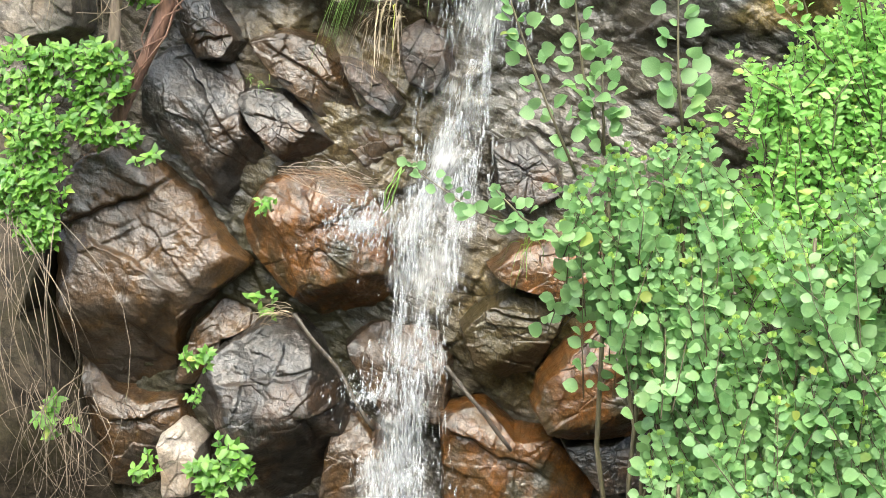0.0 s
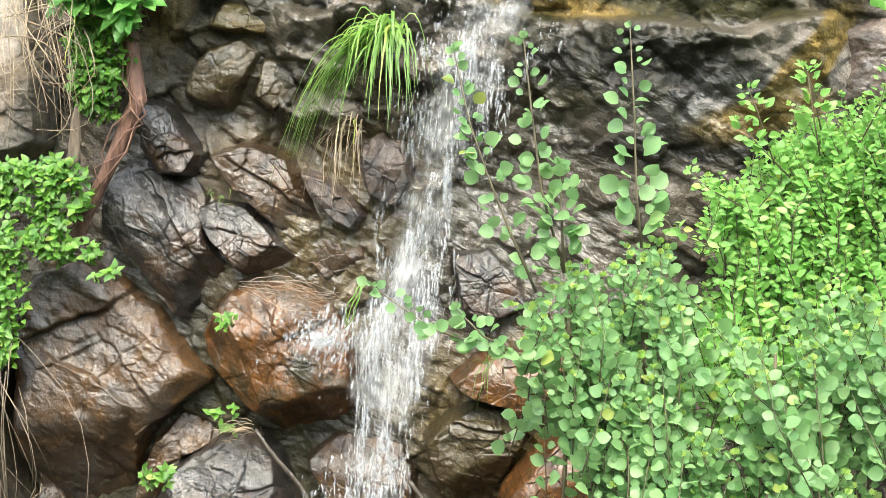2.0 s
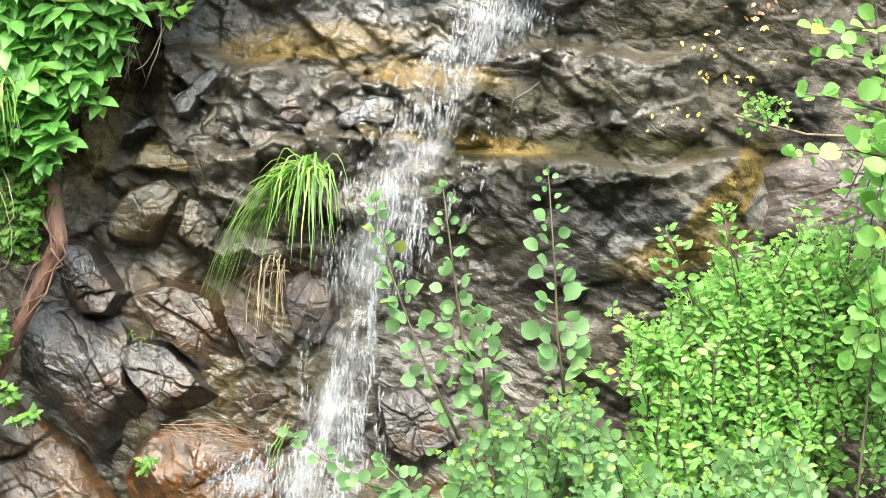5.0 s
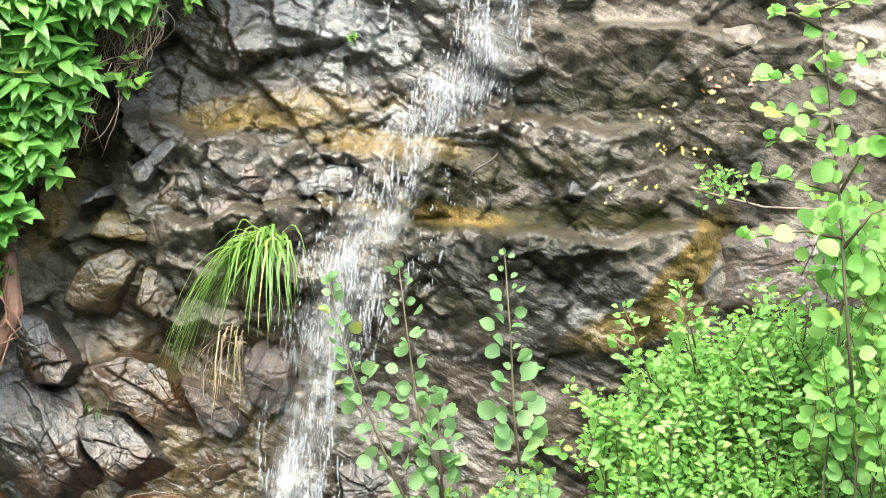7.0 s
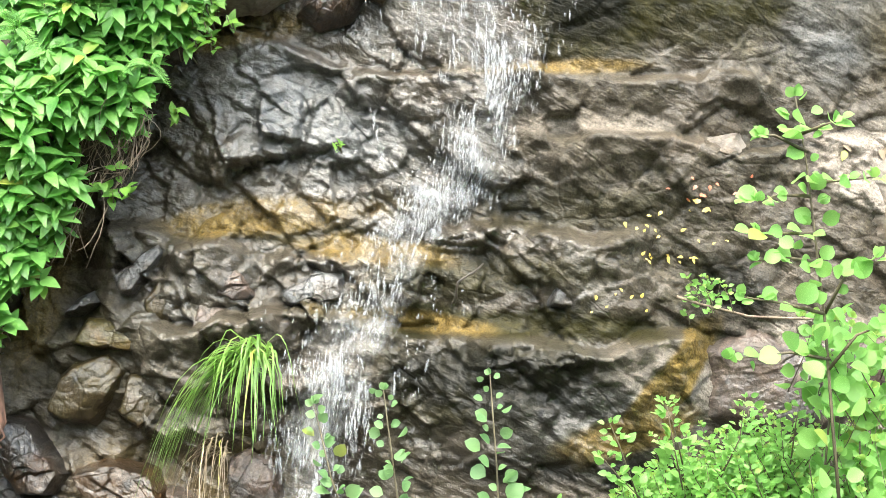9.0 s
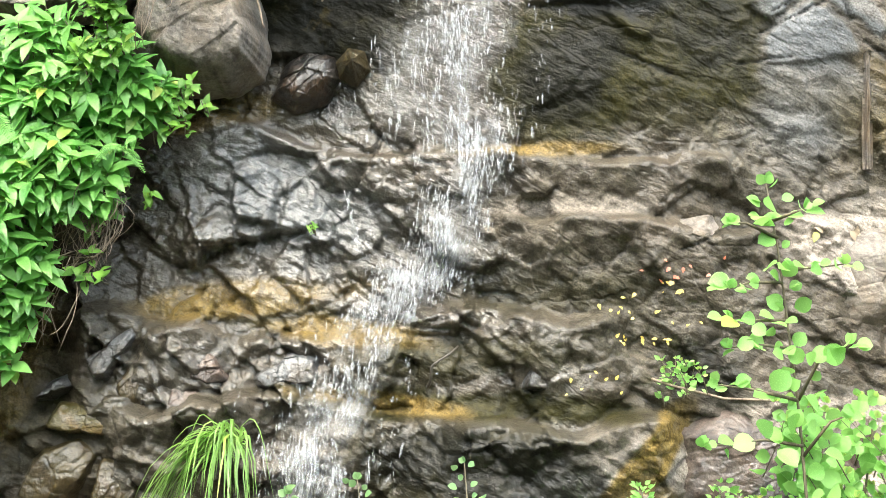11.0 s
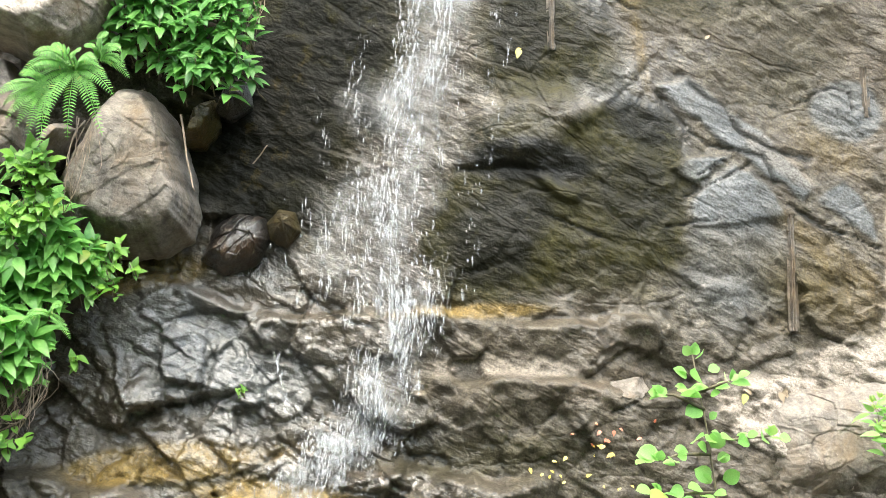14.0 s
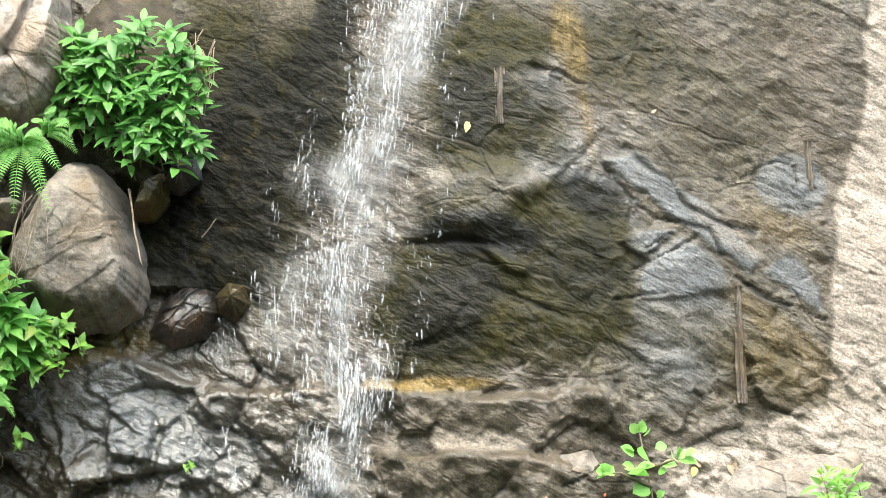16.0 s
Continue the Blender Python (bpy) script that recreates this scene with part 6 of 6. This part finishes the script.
def stalks(name, label, base, count, top, low, seed, material=VINE, radius=0.0028, bow=0.06):
    """Dry stalks and thin roots that hang and cross each other. top, low: (x, y, z, half width, half height)."""
    rng = random.Random(seed)
    ob = thing(name, base, label, "dry stalks", "dry stalks on the bank")
    for k in range(count):
        a = Vector((top[0] + rng.uniform(-1, 1) * top[3], top[1] + rng.gauss(0, 0.03), top[2] + rng.uniform(-1, 1) * top[4]))
        b = Vector((low[0] + rng.uniform(-1, 1) * low[3], low[1] + rng.gauss(0, 0.03), low[2] + rng.uniform(-1, 1) * low[4]))
        off = Vector((rng.gauss(0, bow), -abs(rng.gauss(0, bow)), rng.gauss(0, bow)))
        line = [a.lerp(b, t / 7) + off * math.sin(math.pi * t / 7) + 0.012 * Vector(noise.noise_vector(Vector((k * 3.7, t * 0.5, seed)))) for t in range(8)]
        h = Heap()
        h.tube(line, radius * rng.uniform(0.6, 1.3), radius * 0.4, 4)
        h.done("stalk", material, ob)
    return ob


stalks("dry_stalks", "dry tan stalks hanging beside the large boulder", (-2.08, 5, 0.31), 26, (-2.08, 5.02, 1.30, 0.16, 0.14), (-1.96, 4.95, 0.60, 0.20, 0.26), 181, STALK, 0.0024, 0.1)
stalks("dry_stalks", "tangled dry stalks at the foot of the bank", (-2.02, 5, 0.08), 34, (-1.95, 4.98, 0.74, 0.14, 0.10), (-1.93, 4.92, 0.34, 0.24, 0.10), 182, STALK, 0.002, 0.08)
stalks("dry_stalks", "bare pale twigs in front of weathered rock", (-1.90, 5.05, 2.03), 42, (-1.84, 5.05, 2.66, 0.18, 0.18), (-1.83, 5, 2.26, 0.16, 0.2), 183, STRAW, 0.0024, 0.09)
stalks("dry_stalks", "hanging dry roots under the leafy bank", (-1.07, 5.2, 3.27), 60, (-1.05, 5.14, 3.43, 0.08, 0.12), (-1.13, 5.14, 3.18, 0.10, 0.10), 184, VINE, 0.0022, 0.05)
stalks("dry_stalks", "long thin hanging roots over wet rock", (-1.13, 5.2, 2.98), 8, (-1.13, 5.14, 3.16, 0.05, 0.03), (-1.25, 5.12, 2.89, 0.10, 0.08), 185, VINE, 0.003, 0.03)
stalks("dry_stalks", "dry roots below the fern", (-0.86, 4.95, 4.11), 10, (-0.84, 4.95, 4.23, 0.06, 0.03), (-0.87, 4.93, 3.96, 0.07, 0.09), 186, VINE, 0.0024, 0.03)
stalks("dry_stalks", "dry hanging roots beside the gully", (-0.27, 5.2, 4.68), 12, (-0.27, 5.15, 4.86, 0.05, 0.05), (-0.30, 5.15, 4.64, 0.04, 0.1), 187, VINE, 0.0022, 0.03)
stalks("dry_stalks", "dry straw nest on top of the rusty boulder", (-0.89, 4.95, 1.59), 34, (-1.02, 5, 1.60, 0.10, 0.02), (-0.80, 4.95, 1.53, 0.06, 0.05), 188, VINE, 0.0018, 0.03)
stalks("dry_stalks", "yellow stem dangling in the splash", (-0.71, 4.9, 1.44), 3, (-0.64, 4.85, 1.64, 0.02, 0.006), (-0.71, 4.85, 1.48, 0.008, 0.03), 189, GRASS, 0.004, 0.02)


def fallen(label, x0, z0, rx, rz, count, size, material, seed):
    """Single fallen leaves stuck to the wet rock."""
    rng = random.Random(seed)
    for k in range(count):
        x, z = x0 + rng.uniform(-rx, rx), z0 + rng.uniform(-rz, rz)
        verts, faces = leaf_shape("ovate")
        a = rng.uniform(0, 6.28)
        m = leaf_frame((x, at_wall(x, z, 0.012), z), (math.cos(a), -0.25, math.sin(a)), (0.1, -0.8, 0.6), size * rng.uniform(0.6, 1.2))
        ob = link_mesh("fallen_leaf", [tuple(m @ Vector(v)) for v in verts], faces, material)
        tagged(ob, label, "leaf", "fallen leaves on the ledges")


fallen("yellow fallen leaf on wet rock", 0.93, 2.99, 0.20, 0.09, 20, 0.022, LEAF_YELLOW, 191)
fallen("reddish fallen leaf on wet rock", 1.08, 3.10, 0.2, 0.05, 10, 0.022, LEAF_RED, 192)
fallen("yellow fallen leaf on wet rock", 0.89, 2.86, 0.11, 0.012, 14, 0.02, LEAF_YELLOW, 193)
fallen("yellow fallen leaf on wet rock", 0.71, 2.70, 0.16, 0.04, 8, 0.018, LEAF_YELLOW, 194)
fallen("pale fallen leaf on the dry shelf", 1.67, 3.25, 0.14, 0.01, 8, 0.04, STRAW, 195)
fallen("yellow fallen leaf on wet rock", 0.73, 4.55, 0.01, 0.01, 1, 0.04, LEAF_YELLOW, 196)
fallen("yellow fallen leaf on wet rock", 0.72, 4.56, 0.01, 0.01, 1, 0.03, LEAF_YELLOW, 197)
fallen("pale fallen leaf on the rock face", 1.47, 4.60, 0.02, 0.02, 1, 0.025, STRAW, 198)


# ---- drill holes ----
def drill_hole(x, z0, z1, seed, label="half-round drill hole running down the rock"):
    """The half of a drill hole that blasting left: a shallow channel with two rims."""
    n, prof = 24, [(-0.007, 0.008), (-0.005, 0.002), (-0.003, 0.008), (0.0, 0.012), (0.003, 0.008), (0.005, 0.002), (0.007, 0.008)]
    zz = np.linspace(z0, z1, n)
    front = float(np.min(wall_y(np.full(n, x), zz)))
    yy = 0.5 * wall_y(np.full(n, x), zz) + 0.5 * front - 0.012
    v = [(x + a + 0.002 * noise.noise(Vector((a * 90, z * 14, seed))), y + b, z) for z, y in zip(zz, yy) for a, b in prof]
    m = len(prof)
    f = [(k * m + a, k * m + a + 1, (k + 1) * m + a + 1, (k + 1) * m + a) for k in range(n - 1) for a in range(m - 1)]
    ob = link_mesh("drill_hole", v, f, ROCK_GREY)
    solid = ob.modifiers.new("thickness", "SOLIDIFY")
    solid.thickness, solid.offset = 0.02, -1
    return tagged(ob, label, "drill hole", "drill holes in the rock face")


for k, (x, top, x2, low) in enumerate(((1.76, 3.93, 1.74, 3.49), (0.86, 4.78, 0.85, 4.55), (2.09, 4.52, 2.08, 4.32))):
    drill_hole(x, low, top, k)
